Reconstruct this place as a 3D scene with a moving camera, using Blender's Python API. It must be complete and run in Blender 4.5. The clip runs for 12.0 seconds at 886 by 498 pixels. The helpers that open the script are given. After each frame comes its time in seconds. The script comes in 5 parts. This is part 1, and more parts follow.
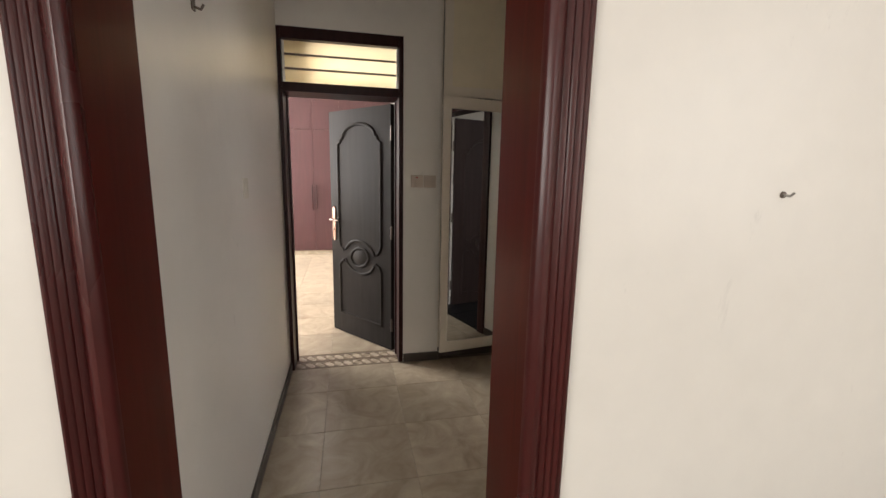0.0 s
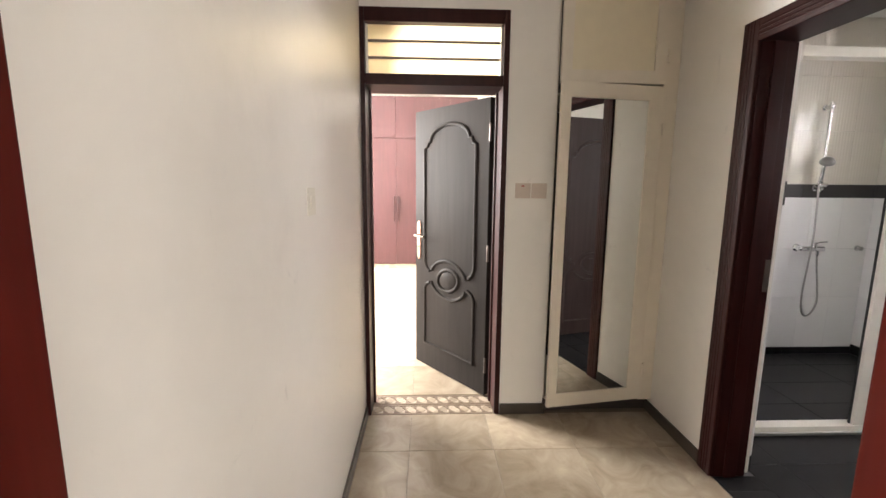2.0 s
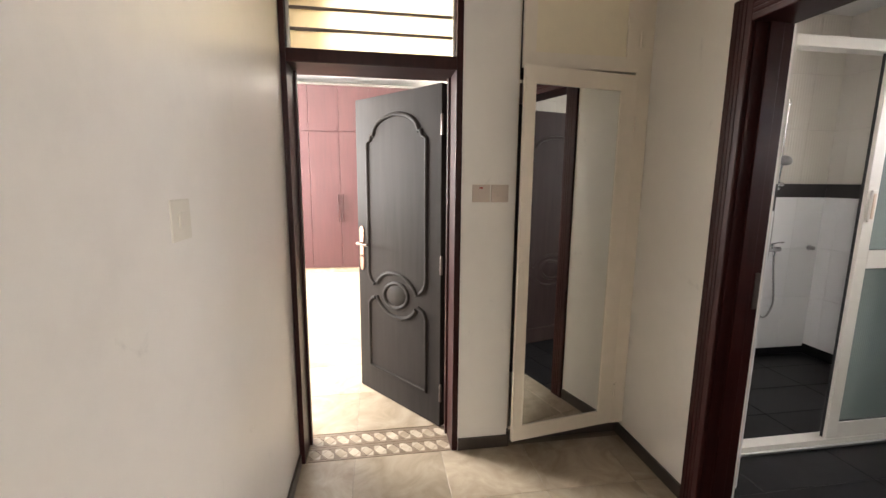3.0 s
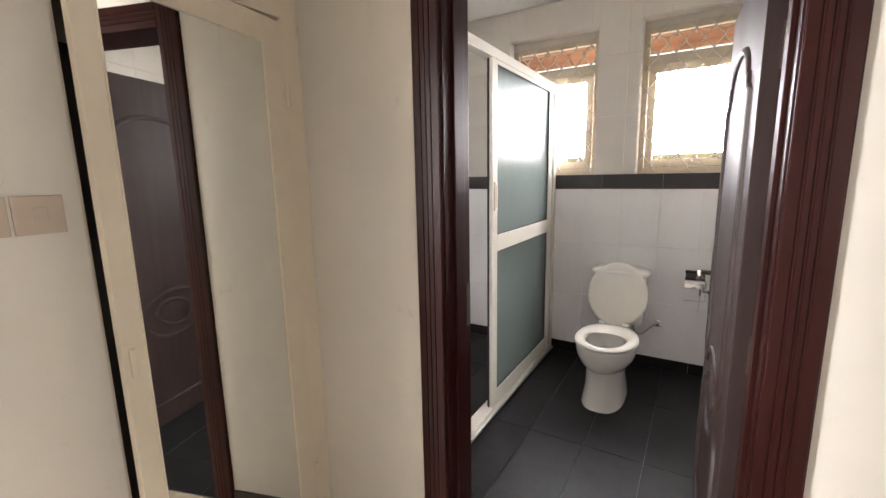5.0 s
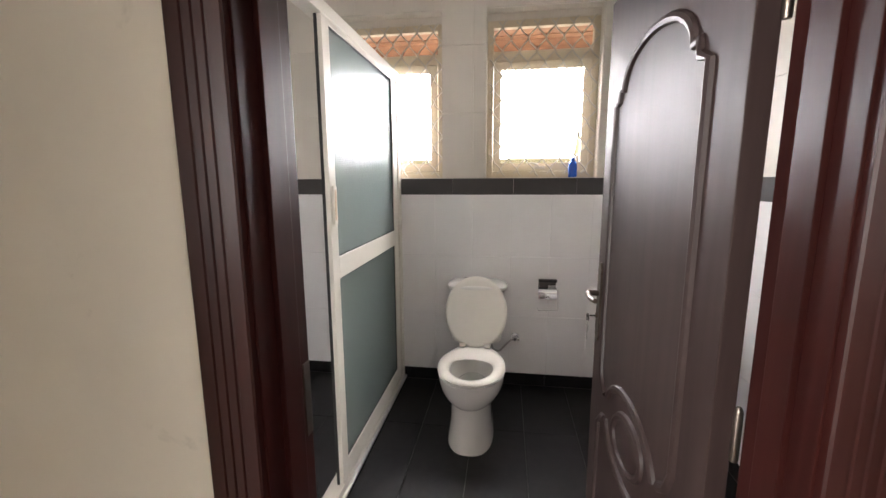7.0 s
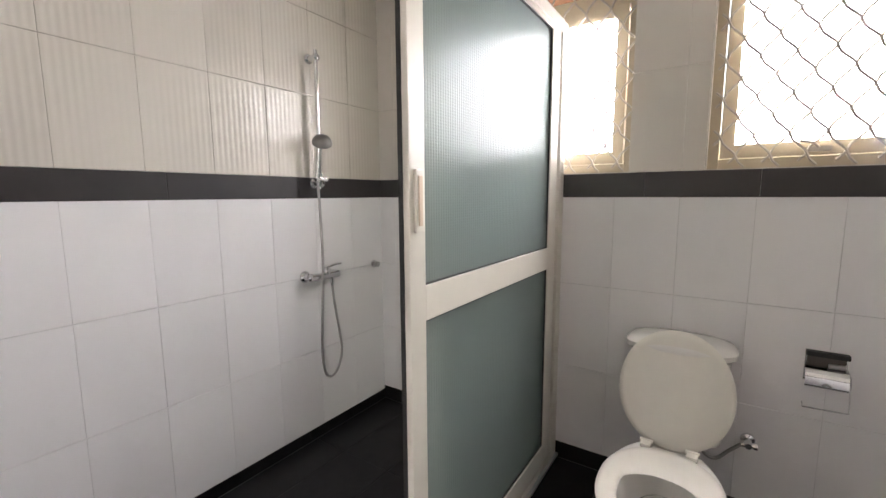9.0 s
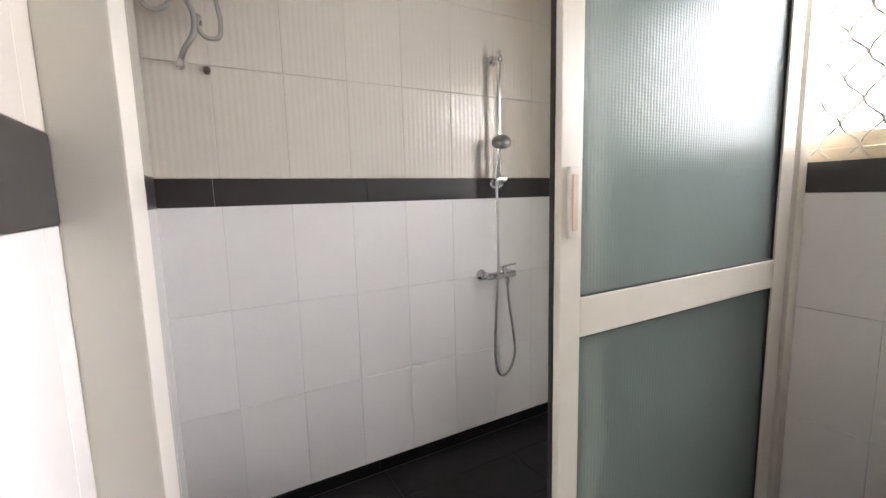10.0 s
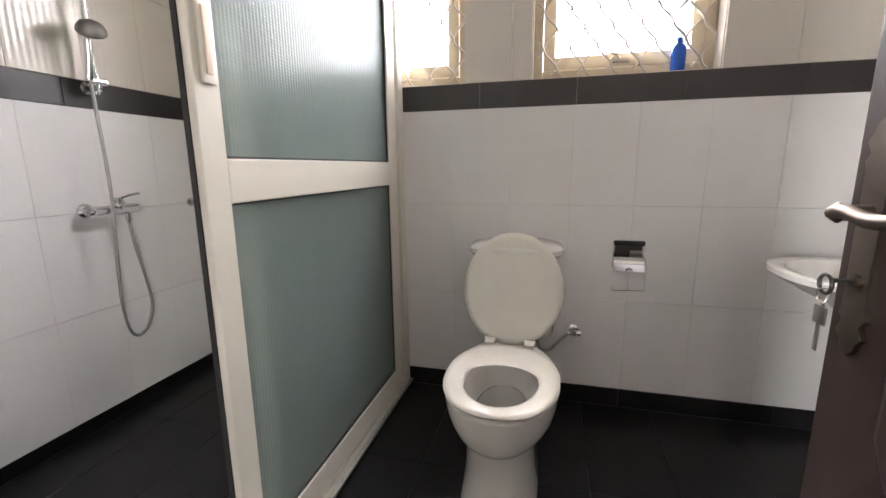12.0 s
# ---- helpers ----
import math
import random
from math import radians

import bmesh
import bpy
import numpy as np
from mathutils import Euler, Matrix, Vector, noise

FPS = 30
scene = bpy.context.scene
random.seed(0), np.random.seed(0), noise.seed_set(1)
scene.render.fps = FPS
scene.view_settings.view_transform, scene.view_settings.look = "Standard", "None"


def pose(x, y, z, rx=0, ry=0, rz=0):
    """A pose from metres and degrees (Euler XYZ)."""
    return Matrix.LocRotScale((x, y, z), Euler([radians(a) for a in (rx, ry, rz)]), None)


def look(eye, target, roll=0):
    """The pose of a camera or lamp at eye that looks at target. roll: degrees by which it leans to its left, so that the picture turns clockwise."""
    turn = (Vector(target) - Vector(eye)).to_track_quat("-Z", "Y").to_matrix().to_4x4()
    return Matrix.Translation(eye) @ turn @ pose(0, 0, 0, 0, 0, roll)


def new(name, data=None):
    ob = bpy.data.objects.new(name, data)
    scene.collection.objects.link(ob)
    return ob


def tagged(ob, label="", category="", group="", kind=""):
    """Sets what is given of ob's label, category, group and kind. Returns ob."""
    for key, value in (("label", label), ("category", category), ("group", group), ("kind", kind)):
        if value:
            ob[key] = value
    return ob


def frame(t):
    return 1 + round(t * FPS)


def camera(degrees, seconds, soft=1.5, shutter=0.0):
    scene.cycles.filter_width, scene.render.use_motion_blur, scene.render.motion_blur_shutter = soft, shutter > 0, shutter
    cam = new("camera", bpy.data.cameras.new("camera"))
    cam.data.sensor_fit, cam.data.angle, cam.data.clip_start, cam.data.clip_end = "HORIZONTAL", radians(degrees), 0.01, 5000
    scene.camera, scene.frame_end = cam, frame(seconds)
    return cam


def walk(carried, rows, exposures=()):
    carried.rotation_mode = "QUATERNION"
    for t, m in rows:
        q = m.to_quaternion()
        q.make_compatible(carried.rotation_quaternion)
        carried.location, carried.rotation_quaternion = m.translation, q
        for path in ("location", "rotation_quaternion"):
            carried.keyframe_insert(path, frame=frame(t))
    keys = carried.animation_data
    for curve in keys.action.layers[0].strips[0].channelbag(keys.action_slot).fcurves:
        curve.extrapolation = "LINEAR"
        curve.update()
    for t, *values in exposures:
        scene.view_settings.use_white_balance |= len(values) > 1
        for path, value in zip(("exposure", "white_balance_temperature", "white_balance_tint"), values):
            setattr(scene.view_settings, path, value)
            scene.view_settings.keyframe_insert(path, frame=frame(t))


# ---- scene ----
cam = camera(93.0, 12.0)
PATH = [
    (0, (0.138, 0.263, 1.419), (0.577, 2.183, 1.074), 1.1),
    (0.5, (0.102, 0.388, 1.402), (0.353, 2.346, 1.078), 1.3),
    (1, (0.093, 0.539, 1.405), (0.244, 2.509, 1.094), 0.9),
    (1.5, (0.08, 0.661, 1.404), (0.163, 2.636, 1.099), 0.7),
    (2, (0.075, 0.875, 1.404), (0.156, 2.851, 1.101), 0.5),
    (2.5, (0.096, 1.061, 1.43), (0.233, 3.031, 1.115), 0.8),
    (4.5, (0.277, 1.881, 1.439), (1.606, 3.332, 1.087), -1.4),
    (5, (0.39, 2.033, 1.441), (2.071, 3.06, 1.1), -1.1),
    (5.5, (0.473, 2.18, 1.442), (2.362, 2.765, 1.142), -1.9),
    (6, (0.541, 2.217, 1.443), (2.489, 2.558, 1.142), -1.1),
    (6.5, (0.696, 2.259, 1.449), (2.648, 2.543, 1.118), -0.3),
    (8.5, (1.553, 2.405, 1.336), (3.444, 2.982, 1.035), 0.1),
    (9, (1.712, 2.37, 1.341), (3.363, 3.47, 1.084), -0.3),
    (9.5, (1.805, 2.331, 1.352), (2.955, 3.947, 1.094), -1.2),
    (10, (1.847, 2.33, 1.35), (2.816, 4.061, 1.094), -1.4),
    (10.5, (1.897, 2.34, 1.343), (3.344, 3.695, 1.082), -0.8),
    (11, (1.925, 2.347, 1.313), (3.709, 3.208, 1.04), -1.5),
    (11.5, (1.907, 2.354, 1.203), (3.789, 2.952, 0.887), -1.3),
    (12, (1.825, 2.343, 1.08), (3.726, 2.835, 0.696), -0.6),
]
BATH_W, SHOWER_W, BED_W, ROOM_W, SIDE_W, LEFT_FILL_W = 12.5, 14.5, 255.0, 20.0, 13.0, 42.0    # watts of daylight at each window, the last an added fill
EXPOSURES = [(0.0, 0.85), (0.5, 1.2), (1.0, 1.55), (1.5, 2.05), (2.0, 2.2), (2.5, 2.0), (4.5, 2.35), (5.0, 2.5), (5.5, 2.5), (6.0, 2.5), (6.5, 2.4), (8.5, 2.35), (9.0, 2.25), (9.5, 2.15), (10.0, 2.3), (10.5, 2.22), (11.0, 2.15), (11.5, 2.2), (12.0, 2.38)]
walk(cam, [(t, look(eye, target, roll)) for t, eye, target, roll in PATH], EXPOSURES)

# ---- world and lights ----
world = bpy.data.worlds.new("sky")
scene.world = world
world.use_nodes = True
wn = world.node_tree.nodes
sky = wn.new("ShaderNodeTexSky")
sky.sky_type = "NISHITA"
sky.sun_disc = False
sky.sun_elevation = radians(50)
sky.sun_rotation = radians(200)
sky.air_density = 2.0
sky.dust_density = 4.0
wn["Background"].inputs["Strength"].default_value = 0.10
world.node_tree.links.new(sky.outputs["Color"], wn["Background"].inputs["Color"])

sun_data = bpy.data.lights.new("sun", "SUN")
sun_data.energy = 1.2
sun_data.angle = radians(12)
sun_data.color = (1.0, 0.96, 0.9)
sun = new("sun", sun_data)
sun.matrix_world = pose(0, 0, 10, 40, 0, 200)


def window_light(name, where, aim, width, height, watts, color=(1.0, 0.98, 0.96)):
    """Daylight of one window, standing in its opening; also the added left fill."""
    data = bpy.data.lights.new(name, "AREA")
    data.shape, data.size, data.size_y = "RECTANGLE", width, height
    data.energy, data.color = watts, color
    lamp = new(name, data)
    lamp.matrix_world = look(where, aim)
    return lamp


window_light("window_light", (4.105, 2.0935, 1.87), (3.398, 2.0935, 1.163), 0.60, 0.80, BATH_W, (1.0, 0.94, 0.95))
window_light("window_light", (4.105, 3.0675, 1.87), (3.398, 3.0675, 1.163), 0.60, 0.80, SHOWER_W, (1.0, 0.95, 1.0))
window_light("window_light", (-2.98, 6.2, 1.75), (0, 6.2, 1.6), 2.3, 1.5, BED_W, (1.0, 0.97, 0.95))
window_light("window_light", (0.5, -3.35, 1.75), (0.5, 0, 1.6), 2.6, 1.5, ROOM_W, (1.0, 0.97, 0.97))
window_light("window_light", (2.98, -1.4, 1.75), (0, -1.4, 1.6), 1.8, 1.4, SIDE_W, (1.0, 0.97, 0.97))
# fill from an unseen window, added on the left to brighten the corridor
window_light("window_light", (-2.98, -1.4, 1.75), (0, -1.4, 1.6), 1.8, 1.4, LEFT_FILL_W, (1.0, 0.96, 0.93))


# ---- materials ----
def material(name, color, rough=0.5, metal=0.0, vary=0.08, scale=6.0, bump=0.0, bump_scale=60.0, coat=0.0, stain=0.0,
             per_object=0.0, ior=1.5, scuff=0.0):
    """Principled paint with two scales of variation, stains and fine relief."""
    m = bpy.data.materials.new(name)
    m.use_nodes = True
    n, l = m.node_tree.nodes, m.node_tree.links
    b = n["Principled BSDF"]
    b.inputs["Metallic"].default_value = metal
    b.inputs["IOR"].default_value = ior
    b.inputs["Coat Weight"].default_value = coat
    b.inputs["Coat Roughness"].default_value = 0.12
    co = n.new("ShaderNodeTexCoord")
    big = n.new("ShaderNodeTexNoise")
    big.inputs["Scale"].default_value = scale * 0.25
    big.inputs["Detail"].default_value = 4
    fine = n.new("ShaderNodeTexNoise")
    fine.inputs["Scale"].default_value = scale * 4
    fine.inputs["Detail"].default_value = 6
    l.new(co.outputs["Object"], big.inputs["Vector"])
    l.new(co.outputs["Object"], fine.inputs["Vector"])
    add = n.new("ShaderNodeMath")
    add.operation = "ADD"
    l.new(big.outputs["Fac"], add.inputs[0])
    l.new(fine.outputs["Fac"], add.inputs[1])
    rng = n.new("ShaderNodeMapRange")
    rng.inputs["From Min"].default_value, rng.inputs["From Max"].default_value = 0.5, 1.5
    rng.inputs["To Min"].default_value, rng.inputs["To Max"].default_value = 1 - vary, 1 + vary
    l.new(add.outputs[0], rng.inputs["Value"])
    last = rng.outputs["Result"]
    if per_object:
        info = n.new("ShaderNodeObjectInfo")
        r2 = n.new("ShaderNodeMapRange")
        r2.inputs["To Min"].default_value, r2.inputs["To Max"].default_value = 1 - per_object, 1 + per_object
        l.new(info.outputs["Random"], r2.inputs["Value"])
        mul = n.new("ShaderNodeMath")
        mul.operation = "MULTIPLY"
        l.new(last, mul.inputs[0])
        l.new(r2.outputs["Result"], mul.inputs[1])
        last = mul.outputs[0]
    if stain:
        st = n.new("ShaderNodeTexNoise")
        st.inputs["Scale"].default_value = 1.7
        st.inputs["Detail"].default_value = 8
        st.inputs["Roughness"].default_value = 0.7
        l.new(co.outputs["Object"], st.inputs["Vector"])
        r3 = n.new("ShaderNodeMapRange")
        r3.inputs["From Min"].default_value, r3.inputs["From Max"].default_value = 0.58, 0.75
        r3.inputs["To Min"].default_value, r3.inputs["To Max"].default_value = 1.0, 1 - stain
        l.new(st.outputs["Fac"], r3.inputs["Value"])
        mul = n.new("ShaderNodeMath")
        mul.operation = "MULTIPLY"
        l.new(last, mul.inputs[0])
        l.new(r3.outputs["Result"], mul.inputs[1])
        last = mul.outputs[0]
    if scuff:
        mp = n.new("ShaderNodeMapping")
        mp.inputs["Scale"].default_value = (4.5, 4.5, 2.6)
        l.new(co.outputs["Object"], mp.inputs["Vector"])
        sn = n.new("ShaderNodeTexNoise")
        sn.inputs["Scale"].default_value, sn.inputs["Detail"].default_value = 1.0, 7
        sn.inputs["Roughness"].default_value, sn.inputs["Distortion"].default_value = 0.72, 1.6
        l.new(mp.outputs["Vector"], sn.inputs["Vector"])
        r4 = n.new("ShaderNodeMapRange")
        r4.inputs["From Min"].default_value, r4.inputs["From Max"].default_value = 0.64, 0.73
        r4.inputs["To Min"].default_value, r4.inputs["To Max"].default_value = 1.0, 1 - scuff
        l.new(sn.outputs["Fac"], r4.inputs["Value"])
        mul = n.new("ShaderNodeMath")
        mul.operation = "MULTIPLY"
        l.new(last, mul.inputs[0])
        l.new(r4.outputs["Result"], mul.inputs[1])
        last = mul.outputs[0]
    mix = n.new("ShaderNodeVectorMath")
    mix.operation = "SCALE"
    mix.inputs[0].default_value = color
    l.new(last, mix.inputs["Scale"])
    l.new(mix.outputs["Vector"], b.inputs["Base Color"])
    rr = n.new("ShaderNodeMapRange")
    rr.inputs["To Min"].default_value, rr.inputs["To Max"].default_value = rough * 0.8, min(1.0, rough * 1.25)
    l.new(fine.outputs["Fac"], rr.inputs["Value"])
    l.new(rr.outputs["Result"], b.inputs["Roughness"])
    if bump:
        bn = n.new("ShaderNodeTexNoise")
        bn.inputs["Scale"].default_value = bump_scale
        bn.inputs["Detail"].default_value = 3
        l.new(co.outputs["Object"], bn.inputs["Vector"])
        bp = n.new("ShaderNodeBump")
        bp.inputs["Strength"].default_value = bump
        bp.inputs["Distance"].default_value = 0.004
        l.new(bn.outputs["Fac"], bp.inputs["Height"])
        l.new(bp.outputs["Normal"], b.inputs["Normal"])
    return m


def wood(name, dark, light, rough=0.3, coat=0.3, grain=(14, 14, 0.9), bump=0.08, spec=0.5):
    """Varnished timber with the grain along local z."""
    m = bpy.data.materials.new(name)
    m.use_nodes = True
    n, l = m.node_tree.nodes, m.node_tree.links
    b = n["Principled BSDF"]
    co = n.new("ShaderNodeTexCoord")
    mp = n.new("ShaderNodeMapping")
    mp.inputs["Scale"].default_value = grain
    l.new(co.outputs["Object"], mp.inputs["Vector"])
    no = n.new("ShaderNodeTexNoise")
    no.inputs["Scale"].default_value, no.inputs["Detail"].default_value, no.inputs["Distortion"].default_value = 2.2, 9, 0.6
    l.new(mp.outputs["Vector"], no.inputs["Vector"])
    big = n.new("ShaderNodeTexNoise")
    big.inputs["Scale"].default_value, big.inputs["Detail"].default_value = 2.5, 3
    l.new(co.outputs["Object"], big.inputs["Vector"])
    add = n.new("ShaderNodeMath")
    add.operation = "MULTIPLY_ADD"
    l.new(big.outputs["Fac"], add.inputs[0])
    add.inputs[1].default_value = 0.5
    l.new(no.outputs["Fac"], add.inputs[2])
    ramp = n.new("ShaderNodeValToRGB")
    ramp.color_ramp.elements[0].position, ramp.color_ramp.elements[1].position = 0.5, 1.0
    ramp.color_ramp.elements[0].color, ramp.color_ramp.elements[1].color = (*dark, 1), (*light, 1)
    l.new(add.outputs[0], ramp.inputs["Fac"])
    l.new(ramp.outputs["Color"], b.inputs["Base Color"])
    rr = n.new("ShaderNodeMapRange")
    rr.inputs["To Min"].default_value, rr.inputs["To Max"].default_value = rough * 0.75, rough * 1.3
    l.new(big.outputs["Fac"], rr.inputs["Value"])
    l.new(rr.outputs["Result"], b.inputs["Roughness"])
    b.inputs["Coat Weight"].default_value = coat
    b.inputs["Coat Roughness"].default_value = 0.15
    b.inputs["Specular IOR Level"].default_value = spec
    bp = n.new("ShaderNodeBump")
    bp.inputs["Strength"].default_value, bp.inputs["Distance"].default_value = bump, 0.002
    l.new(no.outputs["Fac"], bp.inputs["Height"])
    l.new(bp.outputs["Normal"], b.inputs["Normal"])
    return m


def ribbed_tile(name, color):
    """Glazed wall tile with irregular upright ribs; local x runs along the wall."""
    m = bpy.data.materials.new(name)
    m.use_nodes = True
    n, l = m.node_tree.nodes, m.node_tree.links
    b = n["Principled BSDF"]
    b.inputs["Roughness"].default_value = 0.17
    b.inputs["Specular IOR Level"].default_value = 0.35
    co = n.new("ShaderNodeTexCoord")
    info = n.new("ShaderNodeObjectInfo")
    wv = n.new("ShaderNodeTexWave")
    wv.wave_type, wv.bands_direction, wv.wave_profile = "BANDS", "X", "SIN"
    wv.inputs["Scale"].default_value, wv.inputs["Distortion"].default_value = 13.1, 0.4
    wv.inputs["Detail"].default_value, wv.inputs["Detail Scale"].default_value = 1.0, 0.5
    l.new(co.outputs["Object"], wv.inputs["Vector"])
    mp = n.new("ShaderNodeMapping")
    mp.inputs["Scale"].default_value = (46, 46, 1.5)
    l.new(co.outputs["Object"], mp.inputs["Vector"])
    no = n.new("ShaderNodeTexNoise")
    no.inputs["Scale"].default_value, no.inputs["Detail"].default_value = 1.0, 2
    l.new(mp.outputs["Vector"], no.inputs["Vector"])
    ad = n.new("ShaderNodeMath")
    ad.operation = "MULTIPLY_ADD"
    l.new(no.outputs["Fac"], ad.inputs[0])
    ad.inputs[1].default_value = 0.25
    l.new(wv.outputs["Fac"], ad.inputs[2])
    bp = n.new("ShaderNodeBump")
    bp.inputs["Strength"].default_value, bp.inputs["Distance"].default_value = 0.3, 0.0018
    l.new(ad.outputs[0], bp.inputs["Height"])
    l.new(bp.outputs["Normal"], b.inputs["Normal"])
    big = n.new("ShaderNodeTexNoise")
    big.inputs["Scale"].default_value, big.inputs["Detail"].default_value = 3.0, 5
    l.new(co.outputs["Object"], big.inputs["Vector"])
    r1 = n.new("ShaderNodeMapRange")
    r1.inputs["To Min"].default_value, r1.inputs["To Max"].default_value = 0.95, 1.03
    l.new(big.outputs["Fac"], r1.inputs["Value"])
    r2 = n.new("ShaderNodeMapRange")
    r2.inputs["To Min"].default_value, r2.inputs["To Max"].default_value = 0.97, 1.02
    l.new(info.outputs["Random"], r2.inputs["Value"])
    mu = n.new("ShaderNodeMath")
    mu.operation = "MULTIPLY"
    l.new(r1.outputs["Result"], mu.inputs[0])
    l.new(r2.outputs["Result"], mu.inputs[1])
    sc = n.new("ShaderNodeVectorMath")
    sc.operation = "SCALE"
    sc.inputs[0].default_value = color
    l.new(mu.outputs[0], sc.inputs["Scale"])
    l.new(sc.outputs["Vector"], b.inputs["Base Color"])
    return m


def plain_tile(name, color):
    """Smooth glazed wall tile, very slightly wavy, each a shade of its own."""
    m = bpy.data.materials.new(name)
    m.use_nodes = True
    n, l = m.node_tree.nodes, m.node_tree.links
    b = n["Principled BSDF"]
    b.inputs["Specular IOR Level"].default_value = 0.28
    co = n.new("ShaderNodeTexCoord")
    info = n.new("ShaderNodeObjectInfo")
    shift = n.new("ShaderNodeVectorMath")
    shift.operation = "MULTIPLY_ADD"
    l.new(info.outputs["Location"], shift.inputs[0])
    shift.inputs[1].default_value = (3.3, 4.1, 2.7)
    l.new(co.outputs["Object"], shift.inputs[2])
    wavy = n.new("ShaderNodeTexNoise")
    wavy.inputs["Scale"].default_value, wavy.inputs["Detail"].default_value = 7.0, 2
    l.new(shift.outputs["Vector"], wavy.inputs["Vector"])
    bp = n.new("ShaderNodeBump")
    bp.inputs["Strength"].default_value, bp.inputs["Distance"].default_value = 0.12, 0.004
    l.new(wavy.outputs["Fac"], bp.inputs["Height"])
    l.new(bp.outputs["Normal"], b.inputs["Normal"])
    film = n.new("ShaderNodeTexNoise")
    film.inputs["Scale"].default_value, film.inputs["Detail"].default_value = 5.0, 7
    l.new(shift.outputs["Vector"], film.inputs["Vector"])
    rr = n.new("ShaderNodeMapRange")
    rr.inputs["To Min"].default_value, rr.inputs["To Max"].default_value = 0.22, 0.235
    l.new(film.outputs["Fac"], rr.inputs["Value"])
    l.new(rr.outputs["Result"], b.inputs["Roughness"])
    r1 = n.new("ShaderNodeMapRange")
    r1.inputs["To Min"].default_value, r1.inputs["To Max"].default_value = 0.97, 1.02
    l.new(film.outputs["Fac"], r1.inputs["Value"])
    r2 = n.new("ShaderNodeMapRange")
    r2.inputs["To Min"].default_value, r2.inputs["To Max"].default_value = 0.98, 1.015
    l.new(info.outputs["Random"], r2.inputs["Value"])
    mu = n.new("ShaderNodeMath")
    mu.operation = "MULTIPLY"
    l.new(r1.outputs["Result"], mu.inputs[0])
    l.new(r2.outputs["Result"], mu.inputs[1])
    sc = n.new("ShaderNodeVectorMath")
    sc.operation = "SCALE"
    sc.inputs[0].default_value = color
    l.new(mu.outputs[0], sc.inputs["Scale"])
    l.new(sc.outputs["Vector"], b.inputs["Base Color"])
    return m


def mottled_tile(name, dark, light, rough, scale=5.0, per_object=0.1, bump=0.12, spec=0.5):
    """Stone-look floor tile: cloudy marbling that differs from tile to tile."""
    m = bpy.data.materials.new(name)
    m.use_nodes = True
    n, l = m.node_tree.nodes, m.node_tree.links
    b = n["Principled BSDF"]
    co = n.new("ShaderNodeTexCoord")
    info = n.new("ShaderNodeObjectInfo")
    shift = n.new("ShaderNodeVectorMath")
    shift.operation = "MULTIPLY_ADD"
    l.new(info.outputs["Location"], shift.inputs[0])
    shift.inputs[1].default_value = (7.3, 5.1, 3.7)
    l.new(co.outputs["Object"], shift.inputs[2])
    b.inputs["Specular IOR Level"].default_value = spec
    a = n.new("ShaderNodeTexNoise")
    a.inputs["Scale"].default_value, a.inputs["Detail"].default_value = scale, 9
    a.inputs["Roughness"].default_value, a.inputs["Distortion"].default_value = 0.62, 1.4
    l.new(shift.outputs["Vector"], a.inputs["Vector"])
    ramp = n.new("ShaderNodeValToRGB")
    e = ramp.color_ramp.elements
    e[0].position, e[1].position = 0.30, 0.72
    e[0].color, e[1].color = (*dark, 1), (*light, 1)
    l.new(a.outputs["Fac"], ramp.inputs["Fac"])
    r2 = n.new("ShaderNodeMapRange")
    r2.inputs["To Min"].default_value, r2.inputs["To Max"].default_value = 1 - per_object, 1 + per_object
    l.new(info.outputs["Random"], r2.inputs["Value"])
    sc = n.new("ShaderNodeVectorMath")
    sc.operation = "SCALE"
    l.new(ramp.outputs["Color"], sc.inputs[0])
    l.new(r2.outputs["Result"], sc.inputs["Scale"])
    l.new(sc.outputs["Vector"], b.inputs["Base Color"])
    rr = n.new("ShaderNodeMapRange")
    rr.inputs["To Min"].default_value, rr.inputs["To Max"].default_value = rough * 0.8, rough * 1.3
    l.new(a.outputs["Fac"], rr.inputs["Value"])
    l.new(rr.outputs["Result"], b.inputs["Roughness"])
    bp = n.new("ShaderNodeBump")
    bp.inputs["Strength"].default_value, bp.inputs["Distance"].default_value = bump, 0.002
    l.new(a.outputs["Fac"], bp.inputs["Height"])
    l.new(bp.outputs["Normal"], b.inputs["Normal"])
    return m


